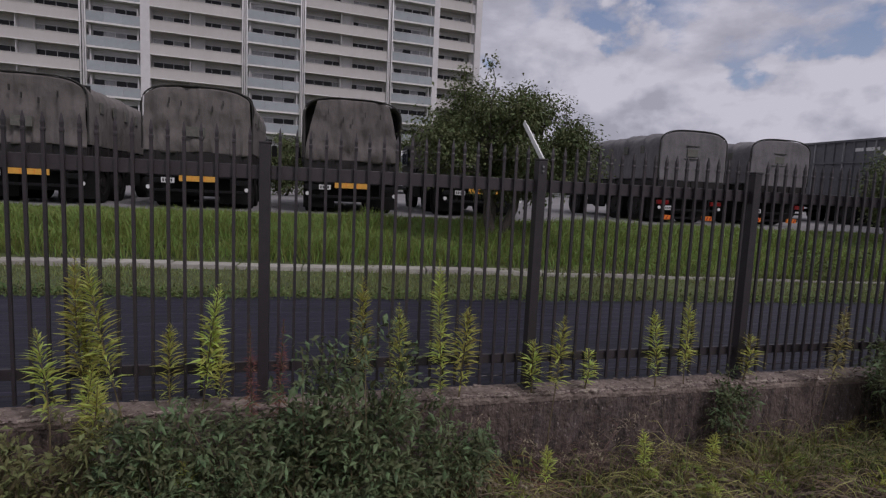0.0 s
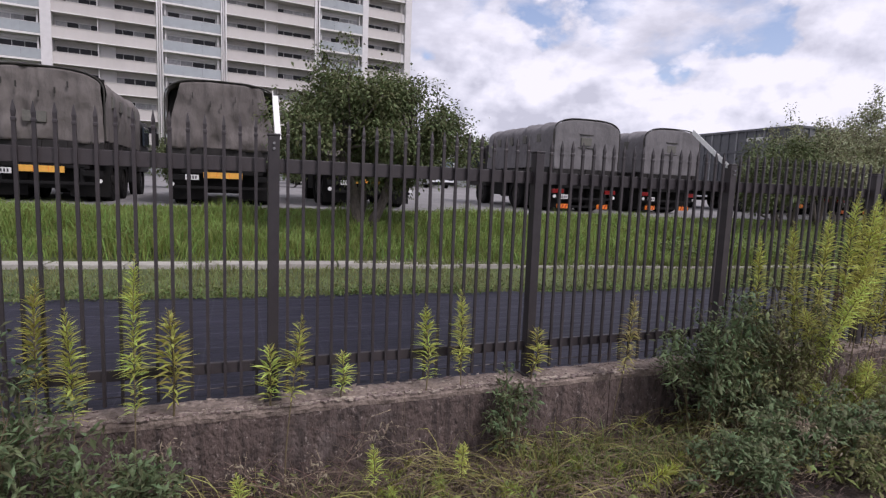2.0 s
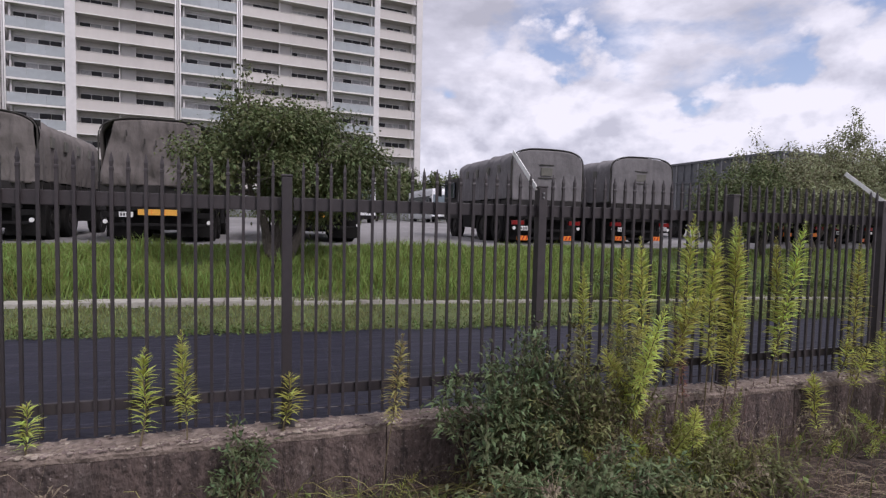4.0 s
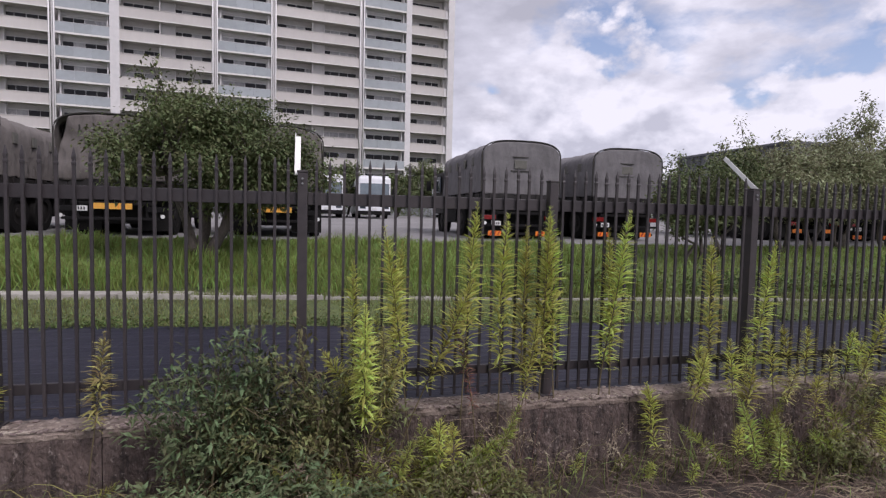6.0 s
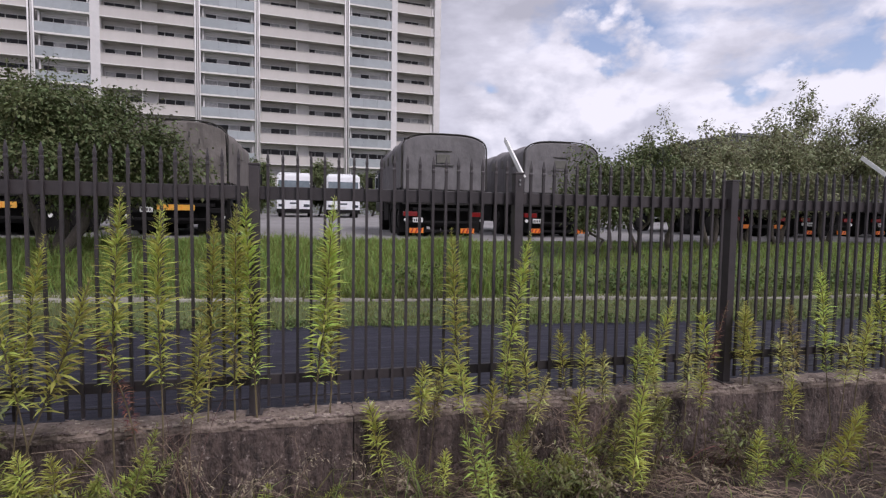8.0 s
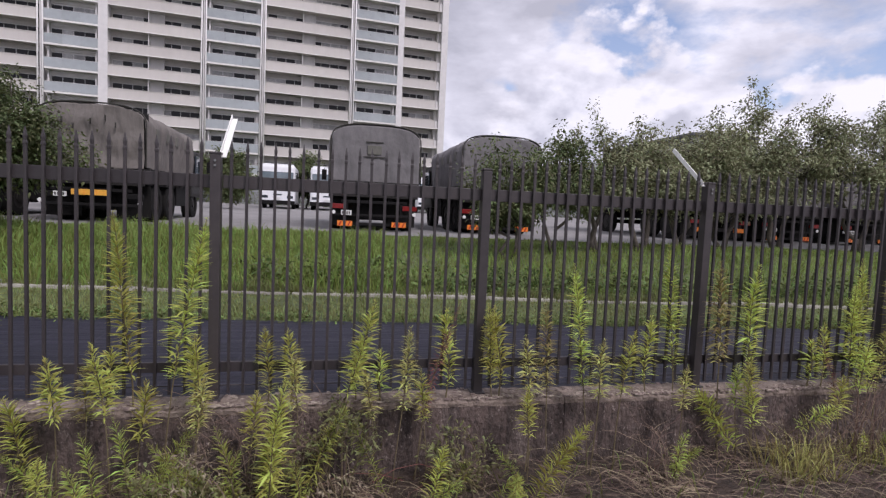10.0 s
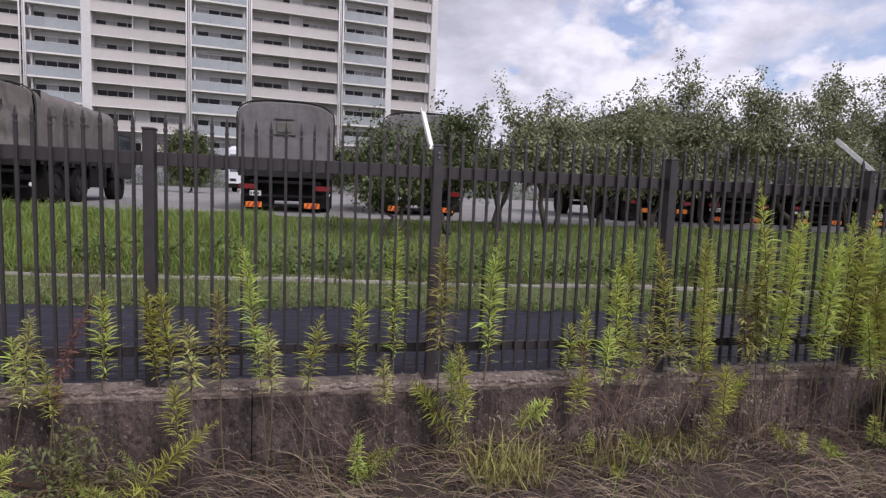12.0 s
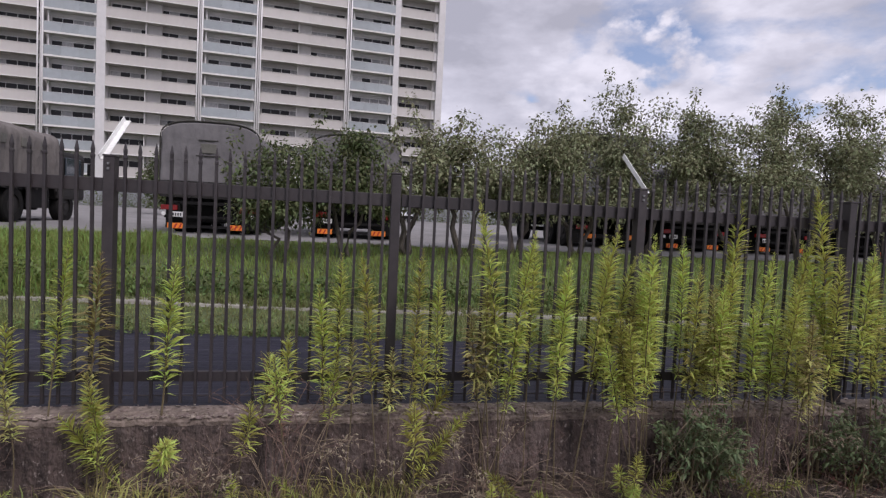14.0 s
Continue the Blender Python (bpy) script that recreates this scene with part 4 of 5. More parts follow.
M_WIN = [material("window_pane", (0.016, 0.016, 0.018), (0.008, 0.008, 0.01), 0.25, scale=0.6, bump=0, random_tint=0.4, spec=0.25),
         material("curtained_pane", (0.42, 0.41, 0.41), (0.2, 0.2, 0.2), 0.25, scale=1.2, spread=0.6, bump=0, random_tint=0.3)]
rng = random.Random(5)
bays_me = {}
for bi, (a, b, kind) in enumerate(BAYS):
    if kind == "c":
        continue
    w = b - a
    n_win = 2 if w > 7.9 else 1
    for k in range(FLOORS):
        z = Z_FIRST + STOREY * k
        key = (bi, "slab")
        if key not in bays_me:
            bm = boxed(a, b, -0.10 if kind == "g" else -0.02, 1.7, -0.26, 0.0)
            if kind == "s":
                box(bm, a, b, 0.02, 0.2, 0.003, 1.18)
                box(bm, a, b, -0.03, 0.24, 1.183, 1.27)
            bays_me[key] = part("balcony", bm, M_PARAPET if kind == "s" else M_SLAB, tower).data
            tower.children[-1].matrix_basis = pose(0, 0, z)
        else:
            share("balcony", bays_me[key], tower, pose(0, 0, z))
        if kind == "s":
            if (bi, "edge") not in bays_me:
                ob = part("slab_edge", boxed(a - 0.05, b + 0.05, -0.10, -0.023, -0.30, -0.17), M_SLAB, tower)
                ob.matrix_basis = pose(0, 0, z)
                bays_me[(bi, "edge")] = ob.data
            else:
                share("slab_edge", bays_me[(bi, "edge")], tower, pose(0, 0, z))
        else:
            n = max(3, round(w / 2.4))
            for q in range(n):
                x0, x1 = a + w * q / n, a + w * (q + 1) / n
                if (bi, "pane", q) not in bays_me:
                    ob = part("balcony_panel", boxed(x0 + 0.008, x1 - 0.008, -0.06, -0.02, 0.03, 1.30), M_FROST, tower, "frosted glass balcony panel")
                    ob.matrix_basis = pose(0, 0, z)
                    bays_me[(bi, "pane", q)] = ob.data
                else:
                    share("balcony_panel", bays_me[(bi, "pane", q)], tower, pose(0, 0, z))
            if (bi, "rail") not in bays_me:
                ob = part("handrail", boxed(a, b, -0.075, -0.005, 1.31, 1.35), M_FACADE, tower)
                ob.matrix_basis = pose(0, 0, z)
                bays_me[(bi, "rail")] = ob.data
            else:
                share("handrail", bays_me[(bi, "rail")], tower, pose(0, 0, z))
        if n_win == 2:
            if (bi, "part") not in bays_me:
                mid = (a + b) / 2
                bm = boxed(mid - 1.0, mid - 0.92, 0.25, 1.68, 0.0, STOREY - 0.27)
                box(bm, mid + 0.92, mid + 1.0, 0.9, 1.68, 0.0, STOREY - 0.27)
                box(bm, mid - 0.92, mid + 0.9, 1.35, 1.68, 0.0, STOREY - 0.27)
                ob = part("partition", bm, M_FACADE, tower)
                ob.matrix_basis = pose(0, 0, z)
                bays_me[(bi, "part")] = ob.data
            else:
                share("partition", bays_me[(bi, "part")], tower, pose(0, 0, z))
        back_y = 1.66 if kind == "s" else 1.16
        if kind == "g":
            # shallower recess: a pale back wall with a header and two jambs round the window
            if (bi, "inner") not in bays_me:
                bm = boxed(a + 0.02, b - 0.02, 1.2, 1.68, 0.003, STOREY - 0.27)
                for x0 in (a + 0.25, b - 0.45):
                    box(bm, x0, x0 + 0.2, 0.5, 1.19, 0.003, STOREY - 0.27)
                box(bm, a + 0.46, b - 0.46, 1.0, 1.19, 2.5, 2.62)
                ob = part("partition", bm, M_FACADE, tower)
                ob.matrix_basis = pose(0, 0, z)
                bays_me[(bi, "inner")] = ob.data
            else:
                share("partition", bays_me[(bi, "inner")], tower, pose(0, 0, z))
        for q in range(n_win):
            ww = w * (0.44 if n_win == 2 else 0.84)
            cx = a + w * ((0.235 + 0.53 * q) if n_win == 2 else 0.5)
            if (bi, "win") not in bays_me:
                fr = part("window", window_bm(ww, 2.25), M_FACADE, tower)
                fr.matrix_basis = pose(cx, back_y, z + 0.1)
                bays_me[(bi, "win")] = fr.data
            else:
                fr = share("window", bays_me[(bi, "win")], tower, pose(cx, back_y, z + 0.1))
            for h in range(4):
                mkey = (bi, "glass", h, rng.random() < 0.32)
                if mkey not in bays_me:
                    x0 = -ww / 2 + 0.07 + h * (ww - 0.14) / 4
                    bays_me[mkey] = part("pane", boxed(x0 + 0.01, x0 + (ww - 0.14) / 4 - 0.01, -0.012, 0.012, 0.08, 2.16), M_WIN[mkey[3]], fr).data
                else:
                    share("pane", bays_me[mkey], fr, pose(0, 0, 0))


# narrow end balconies beside the corner column
end_bm = boxed(26.24, 26.74, -0.14, 0.66, -0.28, -0.1)
end_slab = part("slab_edge", end_bm, M_SLAB, tower)
end_slab.matrix_basis = pose(0, 0, Z_FIRST)
end_wall = part("balcony", boxed(26.26, 26.74, 0.06, 0.2, -0.097, 1.1), M_FACADE, tower)
end_wall.matrix_basis = pose(0, 0, Z_FIRST)
for k in range(1, FLOORS):
    share("slab_edge", end_slab.data, tower, pose(0, 0, Z_FIRST + STOREY * k))
    share("balcony", end_wall.data, tower, pose(0, 0, Z_FIRST + STOREY * k))


# ---- trees ----
def crown_points(rng, centre, size, n_clumps, seed, gap):
    """Clump centres in a lumpy ellipsoid, fewer where the noise leaves gaps."""
    pts = []
    while len(pts) < n_clumps:
        d = rng.normal(size=3)
        d /= np.linalg.norm(d)
        r = rng.uniform(0.25, 1.0) ** 0.5
        lump = 1 + 0.4 * noise.noise(Vector(d * 2.1 + seed)) + 0.2 * noise.noise(Vector(d * 5.0 + seed))
        p = centre + d * r * lump * size
        if noise.noise(Vector(p * 1.1 + seed * 1.7)) > gap and p[2] > centre[2] - size[2] * 0.9:
            pts.append(p)
    return np.array(pts)


def tree(name, x, y, height, half_x, half_y, crown_low, seed, mat, leaves, label, clumps=130, trunk_r=0.09, stems=3, gap=-0.25, leaf=0.085, lean=0.0, shoots=0):
    rng = np.random.default_rng(seed)
    z0 = ground_z(x, y) - 0.03
    t = thing(name, pose(x, y, z0), label, "tree", "trees by the vehicle park")
    centre = np.array([lean, 0.0, (height + crown_low) / 2])
    size = np.array([half_x, half_y, (height - crown_low) / 2 * 1.02])
    pts = crown_points(rng, centre, size, clumps, seed, gap)
    forks = []
    for k in range(stems):
        bm = bmesh.new()
        a = 2 * math.pi * k / stems + rng.uniform(-0.5, 0.5)
        top = np.array([math.cos(a) * half_x * 0.45 + lean * 0.6, math.sin(a) * half_y * 0.45, crown_low + (height - crown_low) * rng.uniform(0.25, 0.5)])
        foot = np.array([0.07 * math.cos(a) * (stems > 1), 0.07 * math.sin(a) * (stems > 1), 0.0])
        mids = [foot + (top - foot) * f + rng.normal(size=3) * 0.05 * (0 < f < 1) + np.array([0, 0, 0.12 * math.sin(math.pi * f)]) for f in np.linspace(0, 1, 7)]
        tube(bm, [tuple(p) for p in mids], [trunk_r * (1.25 - 0.85 * f) * (0.8 if stems > 1 else 1) for f in np.linspace(0, 1, 7)], 8)
        part("trunk", bm, M_BARK, t, smooth=True)
        forks += mids[2:]
    bm = bmesh.new()
    forks = np.array(forks)
    for p in pts[:: 2]:
        below = forks[forks[:, 2] < p[2] + 0.1]
        src = below[np.argmin(np.linalg.norm(below - p, axis=1))] if len(below) else forks[0]
        m1 = src + (p - src) * 0.5 + rng.normal(size=3) * 0.06
        tube(bm, [tuple(src), tuple(m1), tuple(p)], [trunk_r * 0.28, trunk_r * 0.16, trunk_r * 0.06], 5)
    sprigs = []
    for k in range(shoots):
        p = pts[rng.integers(0, len(pts))]
        if p[2] < centre[2]:
            continue
        q = p + np.array([rng.normal() * 0.2 + 0.12 * p[0], rng.normal() * 0.18, rng.uniform(0.25, 0.8)])
        tube(bm, [tuple(p), tuple(p + (q - p) * 0.5 + rng.normal(size=3) * 0.03), tuple(q)], [trunk_r * 0.12, trunk_r * 0.08, 0.003], 4)
        sprigs += [p + (q - p) * f for f in (0.3, 0.55, 0.8, 0.95, 1.0, 1.0)]
    tagged(part("branch_work", bm, M_BARK, t, smooth=True), kind="stuff")
    per = int(leaves * 1.5) // len(pts)
    base = np.repeat(pts, per, axis=0)
    spread = 0.13 * (half_x * half_y) ** 0.5 / 1.6 + 0.05
    off = rng.normal(size=base.shape) * np.array([spread, spread, spread * 0.8])
    base = base + off
    if sprigs:
        extra = np.repeat(np.array(sprigs), 9, axis=0)
        more = rng.normal(size=extra.shape) * 0.075
        base, off = np.concatenate([base, extra + more]), np.concatenate([off, more])
    way = off / np.linalg.norm(off, axis=1, keepdims=True) + rng.normal(size=base.shape) * 0.7 + np.array([0, 0, -0.15])
    up = np.tile([0, 0, 1.0], (len(base), 1)) + rng.normal(size=base.shape) * 0.4
    ln = rng.uniform(0.7, 1.4, len(base)) * leaf
    me = leaves_mesh("crown", base, way, up, ln, ln * rng.uniform(0.5, 0.72, len(base)), mat)
    crown = new("crown", me)
    crown.parent = t
    return t


tree("tree", 2.05, 6.75, 3.08, 1.74, 1.45, 1.02, 3, M_LEAF_TREE, 30000, "small round dense green tree in tall grass", 190, 0.12, 3, -0.12, 0.068, 0.24, 34)
tree("tree", 12.4, 6.3, 2.2, 0.85, 0.75, 0.6, 8, M_LEAF_TREE, 5200, "slender young tree with dull green leaves", 60, 0.045, 2, -0.3, 0.07, 0.0, 14)
tree("tree", 13.6, 6.9, 2.45, 0.9, 0.8, 0.6, 12, M_LEAF_TREE, 6200, "young tree with a dense dull green crown", 66, 0.05, 2, -0.3, 0.07, 0.0, 14)
RIGHT_TREES = ((14.9, 7.5, 2.7, 0.75, 9, 24), (16.2, 7.7, 2.6, 1.15, 11, 48), (17.5, 8.0, 2.8, 1.35, 14, 62), (19.3, 8.7, 3.2, 1.7, 19, 80), (21.2, 8.9, 4.3, 1.6, 23, 76), (23.6, 8.6, 3.5, 1.8, 29, 76),
               (25.9, 8.9, 4.3, 1.8, 31, 76), (28.6, 9.0, 4.4, 2.0, 37, 76), (31.8, 9.2, 4.2, 2.1, 41, 76), (35.2, 9.4, 4.4, 2.1, 44, 76))
for x, y, h, hx, seed, clumps in RIGHT_TREES:
    tree("tree", x, y, h, hx, 1.3, 0.95, seed, M_LEAF_TREE2, int(105 * clumps), "taller thin-topped tree with light gaps" if h > 4 else "open-crowned tree with dull olive leaves and pale trunk",
         clumps, 0.08, 2, -0.02, 0.08, 0.0, 18 + clumps // 2)
# clipped trees and shrubs at the far side of the lot
tree("tree", 2.95, 31.0, 3.6, 1.35, 1.3, 0.35, 43, M_LEAF_TREE, 5000, "small clipped round tree at the lot edge", 90, 0.08, 1, -0.5, 0.16)
tree("tree", 7.0, 44.0, 4.6, 1.5, 1.5, 1.0, 47, M_LEAF_TREE, 4500, "small round tree between white buses", 80, 0.1, 1, -0.4, 0.19)
tree("tree", 12.0, 48.0, 4.4, 2.0, 1.6, 0.6, 53, M_LEAF_TREE, 4500, "small round tree behind the trucks", 80, 0.1, 1, -0.4, 0.19)
tree("tree", 17.5, 62.0, 7.0, 2.6, 2.4, 1.2, 59, M_LEAF_TREE, 4500, "round tree far behind the lot", 80, 0.14, 1, -0.35, 0.26)
tree("tree", -3.2, 58.0, 5.2, 2.6, 2.0, 0.5, 61, M_LEAF_TREE, 4500, "round tree before the apartment tower", 80, 0.14, 1, -0.35, 0.24)
tree("tree", -2.6, 23.0, 2.6, 1.1, 1.0, 0.2, 63, M_LEAF_TREE, 4200, "clipped bush between parked trucks", 80, 0.06, 1, -0.5, 0.13)


# ---- hedge and kerb that close the far side of the lot ----
def hedge(x0, x1, y, h, seed):
    rng = np.random.default_rng(seed)
    n = int((x1 - x0) * 260)
    p = np.stack([rng.uniform(x0, x1, n), y + rng.normal(size=n) * 0.35, np.abs(rng.normal(size=n)) * h * 0.5], 1)
    p[:, 2] = np.clip(p[:, 2], 0, h) + ground_z(0, y)
    way = rng.normal(size=p.shape) + [0, -0.4, 0.3]
    up = np.tile([0, 0, 1.0], (n, 1)) + rng.normal(size=p.shape) * 0.4
    ln = rng.uniform(0.12, 0.24, n)
    me = leaves_mesh("hedge", p, way, up, ln, ln * 0.6, M_LEAF_TREE)
    return tagged(new("hedge", me), "low green hedge along the far edge of the lot", "hedge", kind="stuff")


for k, (x, y, h) in enumerate(((24, 64, 6.5), (31, 66, 7.5), (39, 63, 7.0), (47, 66, 8.0), (56, 64, 7.5), (66, 66, 8.5), (77, 65, 8.0), (-38, 66, 6.0), (-27, 64, 5.5))):
    tree("tree", x, y, h, 4.2, 2.6, 0.6, 80 + k, M_LEAF_TREE, 4200, "broad green tree in a row far behind the lot", 80, 0.16, 1, -0.4, 0.34)
hedge(-30, 60, 57.0, 2.2, 71)
part_wall = boxed(-70, 95, 61.5, 61.8, ground_z(0, 61) - 0.2, ground_z(0, 61) + 1.9, bevel=0.02)
tagged(mesh_object("wall_far", part_wall, M_GATE), "low grey wall beyond the far hedge", "wall", kind="structure")


# ---- grass ----
def grass_field(name, n, x0, x1, lo, hi, h0, h1, w, lean, mat, seed, label, patch=0.0):
    rng = np.random.default_rng(seed)
    x = rng.uniform(x0, x1, n)
    u = rng.uniform(0, 1, n)
    y = np.array([lo(a) + (hi(a) - lo(a)) * b for a, b in zip(x, u)])
    keep = np.array([noise.noise(Vector((a * 0.9, b * 0.9, seed))) > patch - 1 for a, b in zip(x, y)])
    x, y = x[keep], y[keep]
    z = np.array([ground_z(a, b) for a, b in zip(x, y)])
    tall = np.array([0.75 + 0.7 * noise.noise(Vector((a * 0.8, b * 0.8, seed + 3))) for a, b in zip(x, y)])
    h = rng.uniform(h0, h1, len(x)) * np.clip(tall, 0.35, 1.5) * np.clip((LOT_EDGE + 0.5 - y) / 2.2, 0.3, 1.0)
    me = grass_mesh(name, x, y, z - 0.01, h, rng.uniform(0.7, 1.3, len(x)) * w, rng.uniform(0.1, 1.0, len(x)) * lean, mat, rng)
    return tagged(new(name, me), label, "grass", kind="stuff")


grass_field("tall_grass", 52000, -12, 10, lambda x: kerb_line(x) + (0.2 if x < 3 else -0.15), lambda x: LOT_EDGE + 0.1, 0.26, 0.58, 0.016, 1.15, M_GRASS_TALL, 5,
            "tall fresh green grass on the bank")
grass_field("bank_grass", 30000, 8, 32, lambda x: max(kerb_line(x), 2.6) - 0.05, lambda x: LOT_EDGE + 0.1, 0.14, 0.36, 0.014, 1.2, M_GRASS_TALL, 6,
            "green grass on the bank below the trees")
grass_field("kerb_grass", 9000, 1.5, 26, lambda x: kerb_line(x) - 0.16, lambda x: kerb_line(x) + 0.0, 0.12, 0.26, 0.012, 1.0, M_GRASS_CUT, 8,
            "ragged grass that half hides the kerb")
grass_field("cut_grass", 46000, -12, 26, lambda x: sheet_edge(x) - 0.02, lambda x: kerb_line(x) + 0.05, 0.05, 0.13, 0.012, 0.9, M_GRASS_CUT, 7,
            "short mown grass strip with dry patches")


def leafy_edge(name, n, lo, hi, x0, x1, size, mat, seed, label, height=0.12):
    """Low broad-leaved weeds scattered in clumps."""
    rng = np.random.default_rng(seed)
    cx = rng.uniform(x0, x1, n // 14)
    cy = np.array([rng.uniform(lo(a), hi(a)) for a in cx])
    hs = rng.uniform(0.3, 1.3, len(cx)) * height
    i = rng.integers(0, len(cx), n)
    px, py = cx[i] + rng.normal(size=n) * 0.07, cy[i] + rng.normal(size=n) * 0.07
    pz = np.array([ground_z(a, b) for a, b in zip(px, py)]) + rng.uniform(0.05, 1, n) * hs[i]
    way = rng.normal(size=(n, 3)) + [0, -0.2, 0.25]
    up = np.tile([0, 0, 1.0], (n, 1)) + rng.normal(size=(n, 3)) * 0.35
    ln = rng.uniform(0.6, 1.3, n) * size
    me = leaves_mesh(name, np.stack([px, py, pz], 1), way, up, ln, ln * rng.uniform(0.25, 0.5, n), mat)
    return tagged(new(name, me), label, "weeds", kind="stuff")


leafy_edge("creeping_weeds", 17000, lambda x: sheet_edge(x) - 0.08, lambda x: sheet_edge(x) + 0.25, -12, 24, 0.06, M_LEAF_CREEP, 9,
           "low creeping weeds along the edge of the dark sheet")
leafy_edge("verge_weeds", 6000, lambda x: kerb_line(x) + 0.05, lambda x: kerb_line(x) + 0.75, 7.5, 18, 0.1, M_LEAF_CREEP, 11,
           "broad-leaved weeds in the grass behind the kerb", 0.34)
leafy_edge("bank_weeds", 3600, lambda x: -1.9, lambda x: -0.2, -6, 5.4, 0.07, M_WEED, 10, "mixed low green weeds on the soil bank", 0.2)


# ---- dry straw and stems on the bank ----
def straw_field(name, n, x0, x1, y0, y1, ln0, ln1, rise, mat, seed, label, width=0.006):
    """Thin bent dry stems: four quads each, leaning over in clumps."""
    rng = np.random.default_rng(seed)
    k = max(1, n // 22)
    cx, cy, ca = rng.uniform(x0, x1, k), rng.uniform(y0, y1, k), rng.uniform(0, 2 * math.pi, k)
    i = rng.integers(0, k, n)
    x, y = cx[i] + rng.normal(size=n) * 0.12, np.clip(cy[i] + rng.normal(size=n) * 0.1, -2.6, -0.19)
    z = np.array([ground_z(a, b) for a, b in zip(x, y)])
    a = ca[i] + rng.normal(size=n) * 0.9
    ln = rng.uniform(ln0, ln1, n)
    d = np.stack([np.cos(a), np.sin(a) * 0.6, np.zeros(n)], 1)
    up = np.array([0, 0, 1.0])
    r = rng.uniform(0.15, 1.0, n)[:, None] * rise
    L = ln[:, None]
    base = np.stack([x, y, z], 1)
    mid = base + d * L * 0.5 + up * L * r * 0.8
    tip = base + d * L + up * L * r * 0.55
    tip[:, 1] = np.minimum(tip[:, 1], -0.185)
    mid[:, 1] = np.minimum(mid[:, 1], -0.185)
    s = np.cross(d, up) * width * 0.5 + up * width * 0.35
    ctrl = 2 * mid - (base + tip) / 2 + rng.normal(size=(n, 3)) * 0.1 * L
    ctrl[:, 1] = np.minimum(ctrl[:, 1], -0.185)
    rows = []
    for f in (0.0, 0.25, 0.5, 0.75, 1.0):
        p = (1 - f) ** 2 * base + 2 * f * (1 - f) * ctrl + f * f * tip
        rows += [p - s * (1 - 0.7 * f), p + s * (1 - 0.7 * f)]
    verts = np.stack(rows, 1).reshape(-1, 3)
    j = np.arange(n)[:, None] * 10
    faces = np.concatenate([j + [k, k + 1, k + 3, k + 2] for k in (0, 2, 4, 6)], 0)
    me = blades_mesh(name, verts, faces, mat)
    return tagged(new(name, me), label, "dry grass", kind="stuff")


straw_field("dry_straw", 26000, -6, 22, -1.8, -0.2, 0.10, 0.42, 0.38, M_STRAW, 12, "tangled dry straw and dead stems on the bank", 0.005)
straw_field("fallen_grass", 2600, -2.5, 5.4, -1.3, -0.3, 0.25, 0.6, 0.6, M_HAY, 14, "long fallen yellow grass arching over the bank", 0.006)
straw_field("fallen_straw", 3400, -2.5, 4.4, -1.3, -0.3, 0.2, 0.55, 0.4, M_STRAW, 16, "brown fallen straw heaped along the wall", 0.0055)
straw_field("tall_dry_stems", 520, -6, 22, -0.9, -0.2, 0.35, 0.85, 1.3, M_STRAW, 13, "bleached dry stems leaning against the wall", 0.0045)
grass_field("wild_grass", 1300, -6, 22, lambda x: -1.7, lambda x: -0.22, 0.12, 0.34, 0.009, 0.9, M_WEED, 15, "rough green and yellow grass on the bank")
for k, (x0, x1, y0, y1, n) in enumerate(((1.7, 2.9, -0.95, -0.4, 420), (13.0, 14.2, -0.75, -0.3, 320), (5.6, 7.6, -0.8, -0.35, 80), (-0.6, 0.9, -1.1, -0.6, 220), (12.15, 12.65, -0.95, -0.6, 200))):
    grass_field("grass_tuft", n, x0, x1, lambda x: y0, lambda x: y1, 0.22, 0.46, 0.008, 1.5, M_HAY if k in (1, 4) else M_WEED, 40 + k, "arching yellow-green grass tufts on the bank")
straw_field("red_vines", 140, -6, 22, -0.8, -0.2, 0.3, 0.8, 0.5, M_VINE, 17, "thin reddish creeping vines on the bank", 0.007)


# ---- goldenrod plants ----
def rod_meshes(height, seed, bare, leaf, droop):
    """Stem and leaves of one upright goldenrod: narrow leaves all round, longest in the middle."""
    rng = np.random.default_rng(seed)
    bend = rng.normal(size=2) * 0.05
    f = np.linspace(0, 1, 9)
    pts = np.stack([bend[0] * f ** 2 * height + 0.012 * np.sin(f * 7 + seed), bend[1] * f ** 2 * height, f * height], 1)
    bm = bmesh.new()
    tube(bm, [tuple(p) for p in pts], [0.0055 * (1 - 0.75 * a) + 0.0008 for a in f], 5)
    stem = bpy.data.meshes.new("stem")
    bm.to_mesh(stem)
    bm.free()
    stem.materials.append(M_STEM)
    n = int(height * (1 - bare) * 290)
    g = bare + (1 - bare) * np.sort(rng.uniform(0, 1, n) ** 0.85)
    base = np.stack([np.interp(g, f, pts[:, k]) for k in range(3)], 1)
    ang = np.arange(n) * 2.4 + rng.normal(size=n) * 0.3
    r = (g - bare) / (1 - bare)
    size = leaf * 1.12 * (0.45 + 0.85 * np.sin(np.pi * np.clip(r * 0.92 + 0.12, 0, 1)) ** 0.8) * rng.uniform(0.75, 1.2, n)
    size *= np.where(r > 0.9, 0.75, 1.0)
    rise = 0.26 + 0.85 * r ** 2 + rng.normal(size=n) * 0.22
    way = np.stack([np.cos(ang), np.sin(ang), rise], 1)
    up = np.tile([0, 0, 1.0], (n, 1)) + rng.normal(size=(n, 3)) * 0.2
    return stem, (base, way, up, size, size * rng.uniform(0.115, 0.165, n), droop + 0.05)


